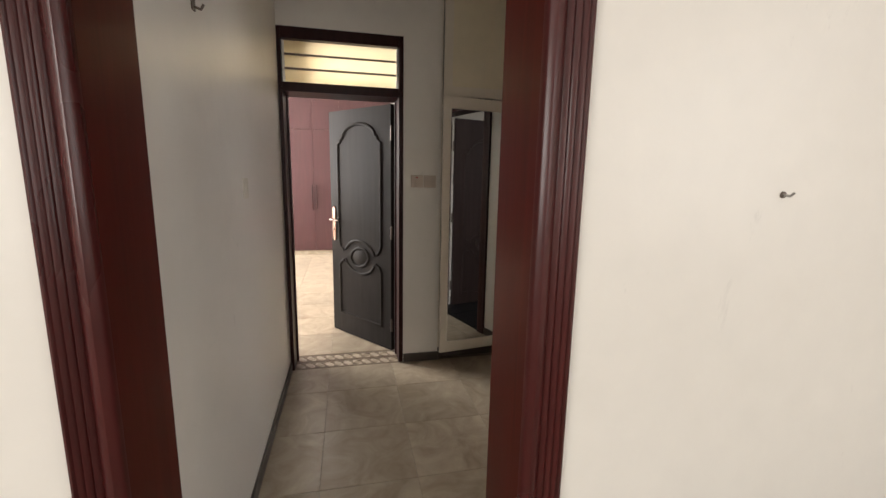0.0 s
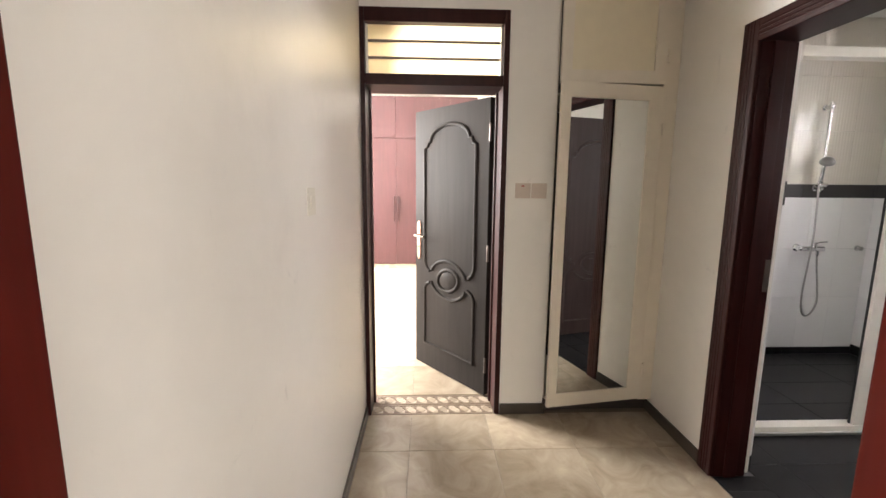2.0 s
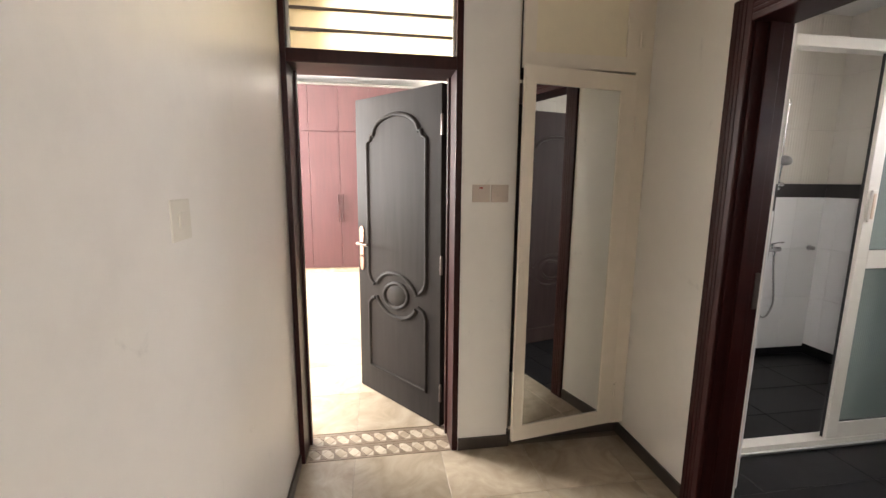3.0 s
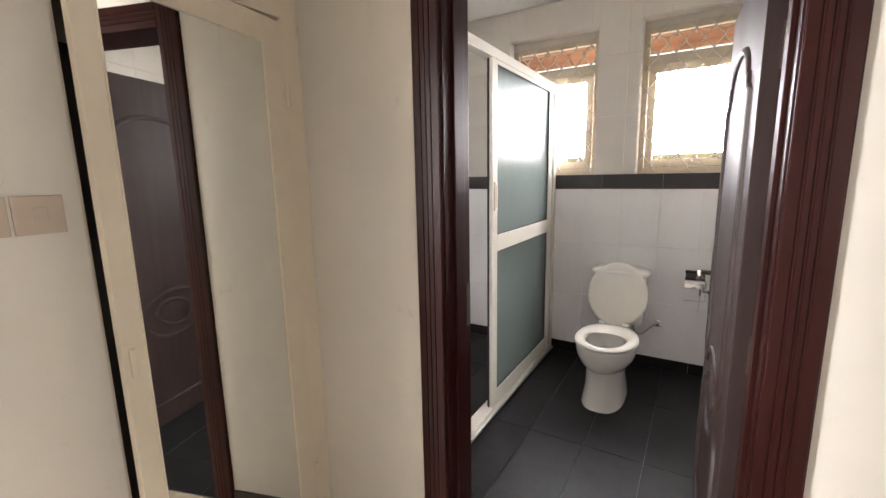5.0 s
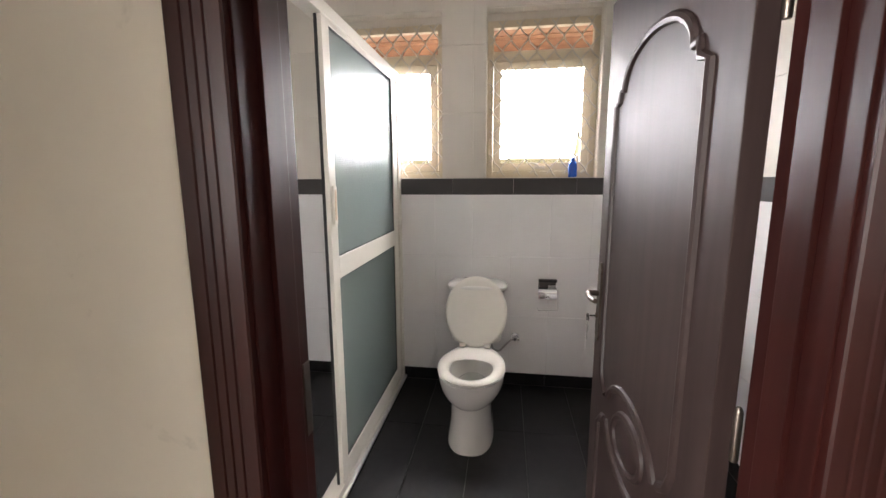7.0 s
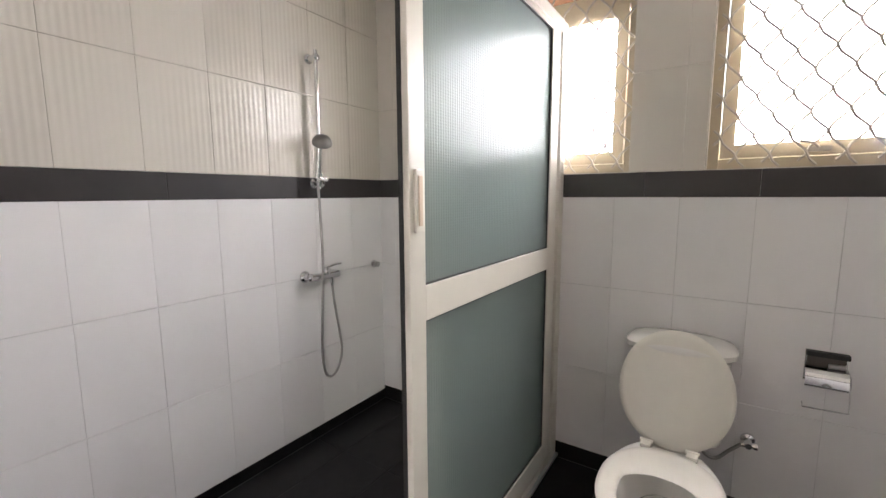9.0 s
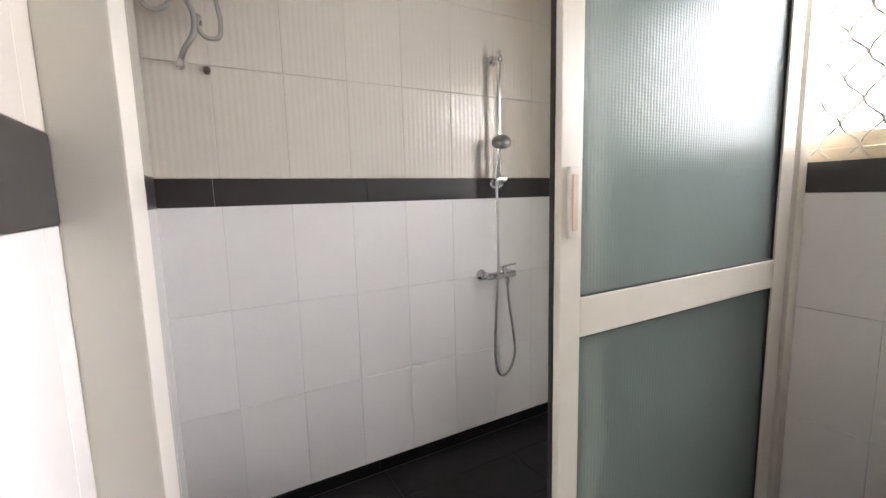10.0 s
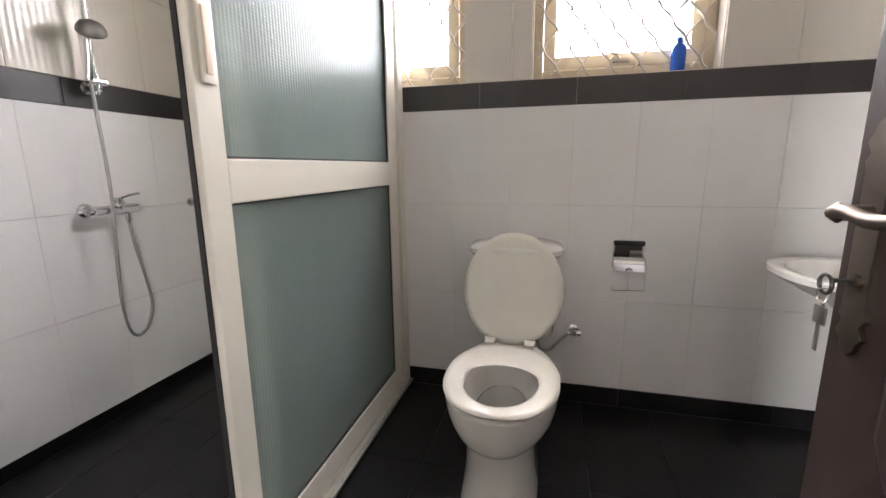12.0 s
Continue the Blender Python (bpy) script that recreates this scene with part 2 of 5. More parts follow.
def glass(name, color=(1, 1, 1), rough=0.0, ribs=False, mix=0.0):
    """Clear or frosted glass; mix adds some translucent body to a frosted pane."""
    m = bpy.data.materials.new(name)
    m.use_nodes = True
    n, l = m.node_tree.nodes, m.node_tree.links
    b = n["Principled BSDF"]
    b.inputs["Base Color"].default_value = (*color, 1)
    b.inputs["Roughness"].default_value = rough
    b.inputs["Transmission Weight"].default_value = 1.0
    b.inputs["IOR"].default_value = 1.45 if not rough else 1.2
    if ribs:
        co = n.new("ShaderNodeTexCoord")
        wv = n.new("ShaderNodeTexWave")
        wv.wave_type, wv.bands_direction = "BANDS", "X"
        wv.inputs["Scale"].default_value, wv.inputs["Distortion"].default_value = 26.0, 0.3
        w2 = n.new("ShaderNodeTexWave")
        w2.wave_type, w2.bands_direction = "BANDS", "Z"
        w2.inputs["Scale"].default_value, w2.inputs["Distortion"].default_value = 38.0, 0.8
        l.new(co.outputs["Object"], wv.inputs["Vector"])
        l.new(co.outputs["Object"], w2.inputs["Vector"])
        ad = n.new("ShaderNodeMath")
        ad.operation = "MULTIPLY_ADD"
        l.new(w2.outputs["Fac"], ad.inputs[0])
        ad.inputs[1].default_value = 0.25
        l.new(wv.outputs["Fac"], ad.inputs[2])
        bp = n.new("ShaderNodeBump")
        bp.inputs["Strength"].default_value, bp.inputs["Distance"].default_value = 0.35, 0.003
        l.new(ad.outputs[0], bp.inputs["Height"])
        l.new(bp.outputs["Normal"], b.inputs["Normal"])
    if mix:
        out = n["Material Output"]
        tr = n.new("ShaderNodeBsdfTranslucent")
        tr.inputs["Color"].default_value = (*color, 1)
        df = n.new("ShaderNodeBsdfDiffuse")
        df.inputs["Color"].default_value = (*color, 1)
        m1 = n.new("ShaderNodeMixShader")
        m1.inputs["Fac"].default_value = 0.35
        l.new(tr.outputs["BSDF"], m1.inputs[1])
        l.new(df.outputs["BSDF"], m1.inputs[2])
        m2 = n.new("ShaderNodeMixShader")
        m2.inputs["Fac"].default_value = mix
        l.new(b.outputs["BSDF"], m2.inputs[1])
        l.new(m1.outputs["Shader"], m2.inputs[2])
        l.new(m2.outputs["Shader"], out.inputs["Surface"])
    return m


CREAM = material("cream wall paint", (0.78, 0.745, 0.69), 0.34, vary=0.035, scale=3, bump=0.07, bump_scale=60, stain=0.06, scuff=0.13)
CEILING = material("white ceiling paint", (0.80, 0.79, 0.76), 0.7, vary=0.03, bump=0.1)
CUPBOARD = material("cream cupboard enamel", (0.77, 0.70, 0.59), 0.32, vary=0.05, scale=4, stain=0.05, bump=0.05)
CUP_PANEL = material("pale yellow panel enamel", (0.78, 0.70, 0.53), 0.4, vary=0.05, scale=4, stain=0.05)
MAHOGANY = wood("red mahogany varnish", (0.044, 0.0034, 0.0019), (0.078, 0.0074, 0.0044), 0.34, 0.03, spec=0.16)
TRIM_WOOD = wood("dark plum trim varnish", (0.038, 0.0055, 0.0055), (0.070, 0.012, 0.011), 0.28, 0.06, spec=0.36)
DARK_WOOD = wood("dark brown door varnish", (0.019, 0.0038, 0.0034), (0.034, 0.0078, 0.0066), 0.36, 0.0, spec=0.2)
BATH_LEAF = wood("dark pressed door varnish", (0.024, 0.014, 0.013), (0.040, 0.025, 0.023), 0.5, 0.0, spec=0.32)
LEAF_WOOD = wood("pressed door varnish", (0.024, 0.020, 0.0185), (0.031, 0.027, 0.0245), 0.52, 0.0, bump=0.02, spec=0.05)
ROBE_RED = wood("bedroom wardrobe board", (0.036, 0.0095, 0.0105), (0.054, 0.0155, 0.017), 0.4, 0.1)
SKIRT = material("dark brown skirting tile", (0.055, 0.044, 0.036), 0.3, vary=0.15, per_object=0.08)
GROUT = material("floor grout", (0.20, 0.17, 0.14), 0.9, vary=0.2)
GROUT_DARK = material("pale cement grout on black floor", (0.16, 0.15, 0.15), 0.9, vary=0.2)
GROUT_WALL = material("wall grout", (0.68, 0.66, 0.62), 0.9, vary=0.1)
HALL_TILE = mottled_tile("beige stone-look floor tile", (0.25, 0.195, 0.135), (0.44, 0.37, 0.28), 0.30)
BORDER_LIGHT = mottled_tile("border light piece", (0.40, 0.33, 0.25), (0.52, 0.45, 0.36), 0.3, 12)
BORDER_DARK = mottled_tile("border brown piece", (0.15, 0.11, 0.075), (0.24, 0.18, 0.13), 0.3, 12)
WALL_TILE = ribbed_tile("cream ribbed wall tile", (0.66, 0.62, 0.55))
UPPER_TILE = plain_tile("cream glazed wall tile", (0.66, 0.62, 0.56))
PLAIN_TILE = plain_tile("white glazed wall tile", (0.83, 0.815, 0.81))
BLACK_TILE = mottled_tile("black floor tile", (0.009, 0.0085, 0.009), (0.018, 0.017, 0.018), 0.34, 8, 0.12, 0.03, spec=0.18)
BAND_TILE = mottled_tile("charcoal band tile", (0.037, 0.033, 0.033), (0.045, 0.040, 0.040), 0.34, 3, 0.06, 0.0)
ALU = material("cream powder-coated aluminium", (0.70, 0.67, 0.60), 0.35, vary=0.03, scale=5)
WINDOW_PAINT = material("yellowed cream window paint", (0.58, 0.50, 0.36), 0.42, vary=0.06, scale=8, stain=0.08)
ALU_BARE = material("bare aluminium track", (0.72, 0.72, 0.71), 0.3, metal=1.0, vary=0.05)
RUBBER = material("black seal", (0.02, 0.02, 0.02), 0.6)
HEAD_GREY = material("dull dark chrome", (0.27, 0.26, 0.25), 0.36, metal=1.0, vary=0.1)
CHROME = material("chrome", (0.72, 0.72, 0.73), 0.1, metal=1.0, vary=0.05)
STEEL = material("dull steel hose", (0.42, 0.41, 0.40), 0.32, metal=1.0, vary=0.1)
BRONZE = material("old silver bronze", (0.17, 0.14, 0.12), 0.38, metal=1.0, vary=0.2, scale=20)
COPPER = material("worn copper plate", (0.46, 0.27, 0.20), 0.38, metal=1.0, vary=0.15, scale=20)
MIRROR = material("mirror silver", (0.80, 0.82, 0.80), 0.015, metal=1.0, vary=0.01)
CERAMIC = material("white sanitary ceramic", (0.78, 0.76, 0.72), 0.09, vary=0.02, coat=0.4)
SEAT_PLASTIC = material("cream seat plastic", (0.76, 0.73, 0.66), 0.22, vary=0.03)
WATER = glass("still water", (0.95, 0.97, 0.95), 0.0)
PANE = glass("window pane", (0.97, 0.98, 0.98), 0.0)
FROST = glass("frosted green shower glass", (0.47, 0.535, 0.515), 0.20, ribs=True, mix=0.36)
LOUVRE = glass("cream obscure louvre glass", (0.90, 0.80, 0.58), 0.5, mix=0.75)
PLASTIC = material("cream switch plastic", (0.70, 0.66, 0.57), 0.5, vary=0.03)
PINKISH = material("aged switch plastic", (0.55, 0.46, 0.39), 0.4, vary=0.05)
RED_DOT = material("red switch rocker mark", (0.35, 0.03, 0.03), 0.4)
HANDLE_BEIGE = material("beige plastic pull", (0.62, 0.50, 0.38), 0.4, vary=0.05)
WIRE = material("white painted grille rod", (0.50, 0.46, 0.40), 0.45, vary=0.08, scale=30)
BLUE = material("blue bottle plastic", (0.03, 0.12, 0.55), 0.25, vary=0.05)
SOFFIT = wood("brown eave boards", (0.20, 0.095, 0.05), (0.36, 0.19, 0.11), 0.6, 0.0, grain=(10, 0.8, 10))
# shade put into the colour, for the insides of hollows
SHADE_DARK = material("painted shade of hollows", (0.10, 0.09, 0.08), 0.8)
RED_PLASTIC = material("dark key plastic", (0.03, 0.03, 0.03), 0.4)
GROUND_MAT = material("pale yard paving", (0.42, 0.38, 0.33), 0.9, vary=0.15, scale=2, bump=0.2)
FENCE_MAT = material("pale boundary wall", (0.62, 0.58, 0.52), 0.8, vary=0.08, scale=2)


# ---- mesh helpers ----
def mesh_object(name, bm, mat, smooth=False):
    bmesh.ops.recalc_face_normals(bm, faces=bm.faces)
    me = bpy.data.meshes.new(name)
    bm.to_mesh(me)
    bm.free()
    if smooth:
        for p in me.polygons:
            p.use_smooth = True
        me.set_sharp_from_angle(angle=radians(38))
    me.materials.append(mat)
    return new(name, me)


def part(name, bm, mat, parent, label="", smooth=False):
    ob = mesh_object(name, bm, mat, smooth)
    ob.parent = parent
    return tagged(ob, label)


def thing(name, m, label, category, group=""):
    ob = new(name)
    ob.empty_display_size = 0.05
    ob.matrix_world = m
    return tagged(ob, label, category, group)


def structure(name, bm, mat, label, category):
    return tagged(mesh_object(name, bm, mat), label, category, kind="structure")


def box(bm, x0, y0, z0, x1, y1, z1, bevel=0.0):
    r = bmesh.ops.create_cube(bm, size=1)
    vs = r["verts"]
    for v in vs:
        v.co = Vector((x0 + (v.co.x + 0.5) * (x1 - x0), y0 + (v.co.y + 0.5) * (y1 - y0), z0 + (v.co.z + 0.5) * (z1 - z0)))
    if bevel:
        es = list({e for v in vs for e in v.link_edges})
        bmesh.ops.bevel(bm, geom=es, offset=bevel, segments=2, affect="EDGES", profile=0.7)
    return bm


def boxes(*rows, bevel=0.0):
    bm = bmesh.new()
    for r in rows:
        box(bm, *r, bevel=bevel)
    return bm


def tube(bm, pts, r, sides=8, closed=False, flat=None, up=(0, 0, 1)):
    """A round rod along pts; flat=(u, v): half-axes of an oval section with v along up."""
    pts = [Vector(p) for p in pts]
    n = len(pts)
    rings = []
    side0 = None
    for i, p in enumerate(pts):
        a = pts[(i - 1) % n] if closed or i else p
        b = pts[(i + 1) % n] if closed or i < n - 1 else p
        d = (b - a).normalized()
        u = Vector(up)
        if abs(d.dot(u)) > 0.95 and flat is None:
            u = Vector((1, 0, 0)) if abs(d.x) < 0.9 else Vector((0, 1, 0))
        s = d.cross(u).normalized()
        if side0 is not None and s.dot(side0) < 0:
            s = -s
        side0 = s
        t = s.cross(d).normalized()
        ru, rv = flat if flat else (r, r)
        rings.append([bm.verts.new(p + s * ru * math.cos(k * math.tau / sides) + t * rv * math.sin(k * math.tau / sides)) for k in range(sides)])
    for i in range(n if closed else n - 1):
        A, B = rings[i], rings[(i + 1) % n]
        for k in range(sides):
            bm.faces.new((A[k], A[(k + 1) % sides], B[(k + 1) % sides], B[k]))
    if not closed:
        bm.faces.new(rings[0])
        bm.faces.new(rings[-1])
    return bm


def loft(bm, rings, cap0=True, cap1=True):
    made = [[bm.verts.new(p) for p in r] for r in rings]
    k = len(made[0])
    for A, B in zip(made, made[1:]):
        for i in range(k):
            bm.faces.new((A[i], A[(i + 1) % k], B[(i + 1) % k], B[i]))
    if cap0:
        bm.faces.new(made[0])
    if cap1:
        bm.faces.new(made[-1])
    return bm


def oval(cx, cy, z, a, b, n=36, power=2.0, back=None):
    """A ring round (cx, cy); power above 2 squares it up; back: half-length towards +x when it differs."""
    out = []
    for i in range(n):
        t = i * math.tau / n
        c, s = math.cos(t), math.sin(t)
        x = math.copysign(abs(c) ** (2 / power), c)
        y = math.copysign(abs(s) ** (2 / power), s)
        out.append(Vector((cx + x * (back if back and x > 0 else a), cy + y * b, z)))
    return out


def lathe(bm, profile, axis_point=(0, 0, 0), n=20, axis="z"):
    rings = []
    for r, h in profile:
        ring = []
        for i in range(n):
            t = i * math.tau / n
            a, b = r * math.cos(t), r * math.sin(t)
            p = {"z": (a, b, h), "x": (h, a, b), "y": (a, h, b)}[axis]
            ring.append(Vector(p) + Vector(axis_point))
        rings.append(ring)
    return loft(bm, rings)


def extrude(bm, outline, d):
    """A solid from a closed outline of points, pushed along d."""
    a = [bm.verts.new(p) for p in outline]
    b = [bm.verts.new(Vector(p) + Vector(d)) for p in outline]
    n = len(a)
    for i in range(n):
        bm.faces.new((a[i], a[(i + 1) % n], b[(i + 1) % n], b[i]))
    bm.faces.new(a)
    bm.faces.new(b)
    return bm


def arc(cx, cy, r0, r1, a0, a1, n):
    return [(cx + r0 * math.cos(radians(a0 + (a1 - a0) * i / n)), cy + r1 * math.sin(radians(a0 + (a1 - a0) * i / n))) for i in range(n + 1)]


def smooth_path(ctrl, n=8):
    """Catmull-Rom through the control points."""
    c = [Vector(p) for p in ctrl]
    c = [2 * c[0] - c[1]] + c + [2 * c[-1] - c[-2]]
    out = []
    for i in range(1, len(c) - 2):
        for k in range(n):
            t = k / n
            p0, p1, p2, p3 = c[i - 1], c[i], c[i + 1], c[i + 2]
            out.append(0.5 * (2 * p1 + (p2 - p0) * t + (2 * p0 - 5 * p1 + 4 * p2 - p3) * t * t + (3 * p1 - p0 - 3 * p2 + p3) * t ** 3))
    out.append(c[-2])
    return out


# ---- setting: measures ----
XL, XR = -0.285, 1.48          # corridor, side walls
Y0, Y1 = 1.03, 1.23            # wall with the entrance doorway
YF, YB = 3.29, 3.52            # wall with the bedroom door
XW = 1.68                      # bathroom, west wall
XE = 3.72                      # bathroom, window wall
YS = 4.18                      # shower, back wall
YBS = 1.18                     # bathroom, south wall
BATH_C, HALL_C, BED_C = 2.69, 2.90, 3.05

# ---- setting: walls, floors, ceilings ----
floor = structure("floor", boxes((-3.2, -3.7, -0.15, XW - 0.2, 8.7, -0.004), (XW - 0.2, -3.7, -0.15, 3.2, Y0, -0.004)), GROUT,
                  "beige stone-look tiled floor of the corridor and bedroom", "floor")
floor_bath = structure("floor_bath", boxes((XR + 0.004, Y0 + 0.005, -0.15, XE + 0.19, YS + 0.19, -0.0045)), GROUT_DARK,
                       "black tiled bathroom floor with pale joints", "floor")
structure("ceiling_hall", boxes((-3.2, -3.7, HALL_C, 3.2, Y0 + 0.1, HALL_C + 0.12), (-0.5, Y0 + 0.1, HALL_C, XR + 0.1, YB, HALL_C + 0.12)), CEILING,
          "white painted corridor ceiling", "ceiling")
structure("ceiling_bath", boxes((XW - 0.1, Y0 + 0.03, BATH_C, XE + 0.1, YS + 0.1, BATH_C + 0.12)), CEILING, "white painted bathroom ceiling", "ceiling")
structure("ceiling_bedroom", boxes((-3.2, YB, BED_C, XR + 0.1, 8.7, BED_C + 0.12)), CEILING, "white painted bedroom ceiling", "ceiling")

ENT_L, ENT_R, ENT_H = -0.248, 0.493, 2.36      # entrance doorway, clear
structure("wall_entrance", boxes((-3.2, Y0, -0.1, ENT_L - 0.03, Y1, HALL_C), (ENT_R + 0.03, Y0, -0.1, XR, Y1, HALL_C), (XR, Y0, -0.1, XE + 0.2, YBS, HALL_C),
                                 (ENT_L - 0.03, Y0, ENT_H + 0.03, ENT_R + 0.03, Y1, HALL_C)), CREAM, "cream painted wall with the entrance doorway", "wall")
structure("wall_corridor_left", boxes((XL - 0.2, Y1, -0.1, XL, YB, HALL_C)), CREAM, "smooth cream painted corridor wall", "wall")
D1_L, D1_R, D1_T = XL, 0.53, 2.335
structure("wall_bedroom_door", boxes((-3.2, YF, -0.1, XL - 0.2, YB, BED_C), (D1_R, YF, -0.1, 0.80, YB, BED_C),
                                     (XL, YF, D1_T, D1_R, YB, BED_C), (0.72, YB, -0.1, 0.80, 4.02, BED_C),
                                     (0.80, 3.95, -0.1, XR, 4.02, BED_C)), CREAM, "cream painted wall beside the bedroom door", "wall")
BD_S, BD_N, BD_H = 1.893, 2.690, 2.01            # bathroom doorway, clear
structure("wall_corridor_right", boxes((XR, YBS, -0.1, XW, BD_S - 0.03, HALL_C), (XR, BD_N + 0.03, -0.1, XW, YS + 0.2, BED_C),
                                       (XR, BD_S - 0.03, BD_H + 0.03, XW, BD_N + 0.03, HALL_C)), CREAM,
          "cream painted wall with the bathroom doorway", "wall")
wall_shower = structure("wall_shower", boxes((XW, YS, -0.1, XE + 0.2, YS + 0.2, BATH_C + 0.1)), GROUT_WALL, "white tiled shower back wall", "wall")
W_Z0, W_Z1 = 1.432, 2.47
W2 = (1.742, 2.445)
W1 = (2.725, 3.41)
wall_window = structure("wall_window", boxes(
    (XE, YBS, -0.1, XE + 0.2, YS, W_Z0), (XE, YBS, W_Z1, XE + 0.2, YS, BATH_C + 0.1), (XE, YBS, W_Z0, XE + 0.2, W2[0], W_Z1),
    (XE, W2[1], W_Z0, XE + 0.2, W1[0], W_Z1), (XE, W1[1], W_Z0, XE + 0.2, YS, W_Z1)), GROUT_WALL, "white tiled bathroom wall with two windows", "wall")
wall_west = structure("wall_bath_west", boxes((XW + 0.0005, YBS, 0, XW + 0.003, BD_S - 0.03, BATH_C), (XW + 0.0005, BD_N + 0.03, 0, XW + 0.003, YS, BATH_C),
                                              (XW + 0.0005, BD_S - 0.03, BD_H + 0.03, XW + 0.003, BD_N + 0.03, BATH_C)), GROUT_WALL,
                      "white tiled bathroom wall beside the door", "wall")
wall_south = structure("wall_bath_south", boxes((XW + 0.003, YBS + 0.0005, 0, XE, YBS + 0.003, BATH_C)), GROUT_WALL, "white tiled bathroom wall behind the basin", "wall")
structure("wall_bedroom", boxes((-3.2, YB, -0.1, -3.0, 5.0, BED_C), (-3.2, 7.4, -0.1, -3.0, 8.7, BED_C), (-3.2, 5.0, -0.1, -3.0, 7.4, 0.95),
                                (-3.2, 5.0, 2.55, -3.0, 7.4, BED_C), (-3.0, 8.5, -0.1, XR, 8.7, BED_C), (XR, YS + 0.2, -0.1, XR + 0.2, 8.7, BED_C)), CREAM,
          "cream painted bedroom walls with a wide window opening", "wall")
# the left wall's opening is unseen, added for the fill lamp
structure("wall_front_room", boxes((3.0, -3.5, -0.1, 3.2, -2.3, HALL_C), (3.0, -0.5, -0.1, 3.2, Y0, HALL_C), (3.0, -2.3, -0.1, 3.2, -0.5, 1.0),
                                   (3.0, -2.3, 2.5, 3.2, -0.5, HALL_C), (-3.2, -3.7, -0.1, -3.0, -2.3, HALL_C), (-3.2, -0.5, -0.1, -3.0, Y0, HALL_C), (-3.2, -2.3, -0.1, -3.0, -0.5, 1.0), (-3.2, -2.3, 2.5, -3.0, -0.5, HALL_C), (-3.0, -3.7, -0.1, -0.8, -3.5, HALL_C),
                                   (1.8, -3.7, -0.1, 3.2, -3.5, HALL_C), (-0.8, -3.7, -0.1, 1.8, -3.5, 1.0), (-0.8, -3.7, 2.5, 1.8, -3.5, HALL_C)), CREAM,
          "cream painted walls of the front room", "wall")
structure("ground", boxes((-400, -400, -0.6, 400, 400, -0.4)), GROUND_MAT, "pale paved yard outside the windows", "ground")
structure("cornice", boxes((-3.0, 7.72, BED_C - 0.10, XR, 8.5, BED_C), bevel=0.01), CEILING, "white cornice over the bedroom wardrobe", "cornice")


def skirting(name, rows):
    return structure(name, boxes(*rows, bevel=0.002), SKIRT, "dark brown tile skirting along the cream wall", "skirting")


skirting("baseboard_left", [(XL, Y1, 0, XL + 0.012, YF - 0.02, 0.066)])
skirting("baseboard_pillar", [(D1_R + 0.002, YF - 0.012, 0, 0.80, YF, 0.066), (0.80, YF - 0.012, 0, 0.812, 3.329, 0.066)])
skirting("baseboard_right", [(XR - 0.012, BD_N + 0.102, 0, XR, 3.329, 0.066), (XR - 0.012, Y1, 0, XR, BD_S - 0.102, 0.066)])


# ---- doorways ----
BEAD_PROFILE = [(0, 0), (0, 0.012), (0.004, 0.020), (0.014, 0.026), (0.024, 0.024), (0.032, 0.016), (0.036, 0.012), (0.040, 0.016), (0.046, 0.018),
                (0.050, 0.012), (0.054, 0.017), (0.060, 0.019), (0.064, 0.012), (0.068, 0.016), (0.074, 0.018), (0.078, 0.011), (0.083, 0.015),
                (0.088, 0.013), (0.090, 0.008), (0.090, 0)]
GROOVE_PROFILE = [(0, 0), (0, 0.014), (0.003, 0.017), (0.022, 0.018), (0.024, 0.0152), (0.027, 0.0152), (0.029, 0.018), (0.039, 0.018), (0.041, 0.0152),
                  (0.044, 0.0152), (0.046, 0.018), (0.056, 0.018), (0.058, 0.0152), (0.061, 0.0152), (0.063, 0.018), (0.086, 0.017), (0.090, 0.013), (0.090, 0)]


def architrave(name, parent, mat, origin, across, out, w, h, width=0.09, first=None, profile=BEAD_PROFILE):
    """Moulded trim round an opening: two uprights and a head. origin: the floor at the opening's first side; across: unit vector to the
    other side; out: unit vector away from the wall."""
    o, a, n = Vector(origin), Vector(across), Vector(out)
    k = width / 0.09
    for side in (0, 1):
        bm = bmesh.new()
        sgn = -1 if side == 0 else 1
        base = o + a * (w if side else 0)
        ks = first / 0.09 if first and side == 0 else k
        extrude(bm, [base + a * sgn * u * ks + n * d for u, d in profile], (0, 0, h + width))
        part(name + "_upright", bm, mat, parent, smooth=True)
    bm = bmesh.new()
    extrude(bm, [o + Vector((0, 0, h + u * k)) + n * d for u, d in profile], a * w)
    part(name + "_head", bm, mat, parent, smooth=True)


# entrance doorway, red mahogany
door_1 = tagged(new("door_1"), "red mahogany door lining with moulded trim round the entrance", "doorway", kind="structure")
part("lining", boxes((ENT_L - 0.03, Y0 - 0.001, 0, ENT_L, Y1 + 0.001, ENT_H), bevel=0.002), MAHOGANY, door_1)
part("lining", boxes((ENT_R, Y0 - 0.001, 0, ENT_R + 0.03, Y1 + 0.001, ENT_H), bevel=0.002), MAHOGANY, door_1)
part("lining", boxes((ENT_L - 0.03, Y0 - 0.001, ENT_H, ENT_R + 0.03, Y1 + 0.001, ENT_H + 0.03), bevel=0.002), MAHOGANY, door_1)
architrave("trim", door_1, TRIM_WOOD, (ENT_L, Y0, 0), (1, 0, 0), (0, -1, 0), ENT_R - ENT_L, ENT_H, 0.100, 0.084)

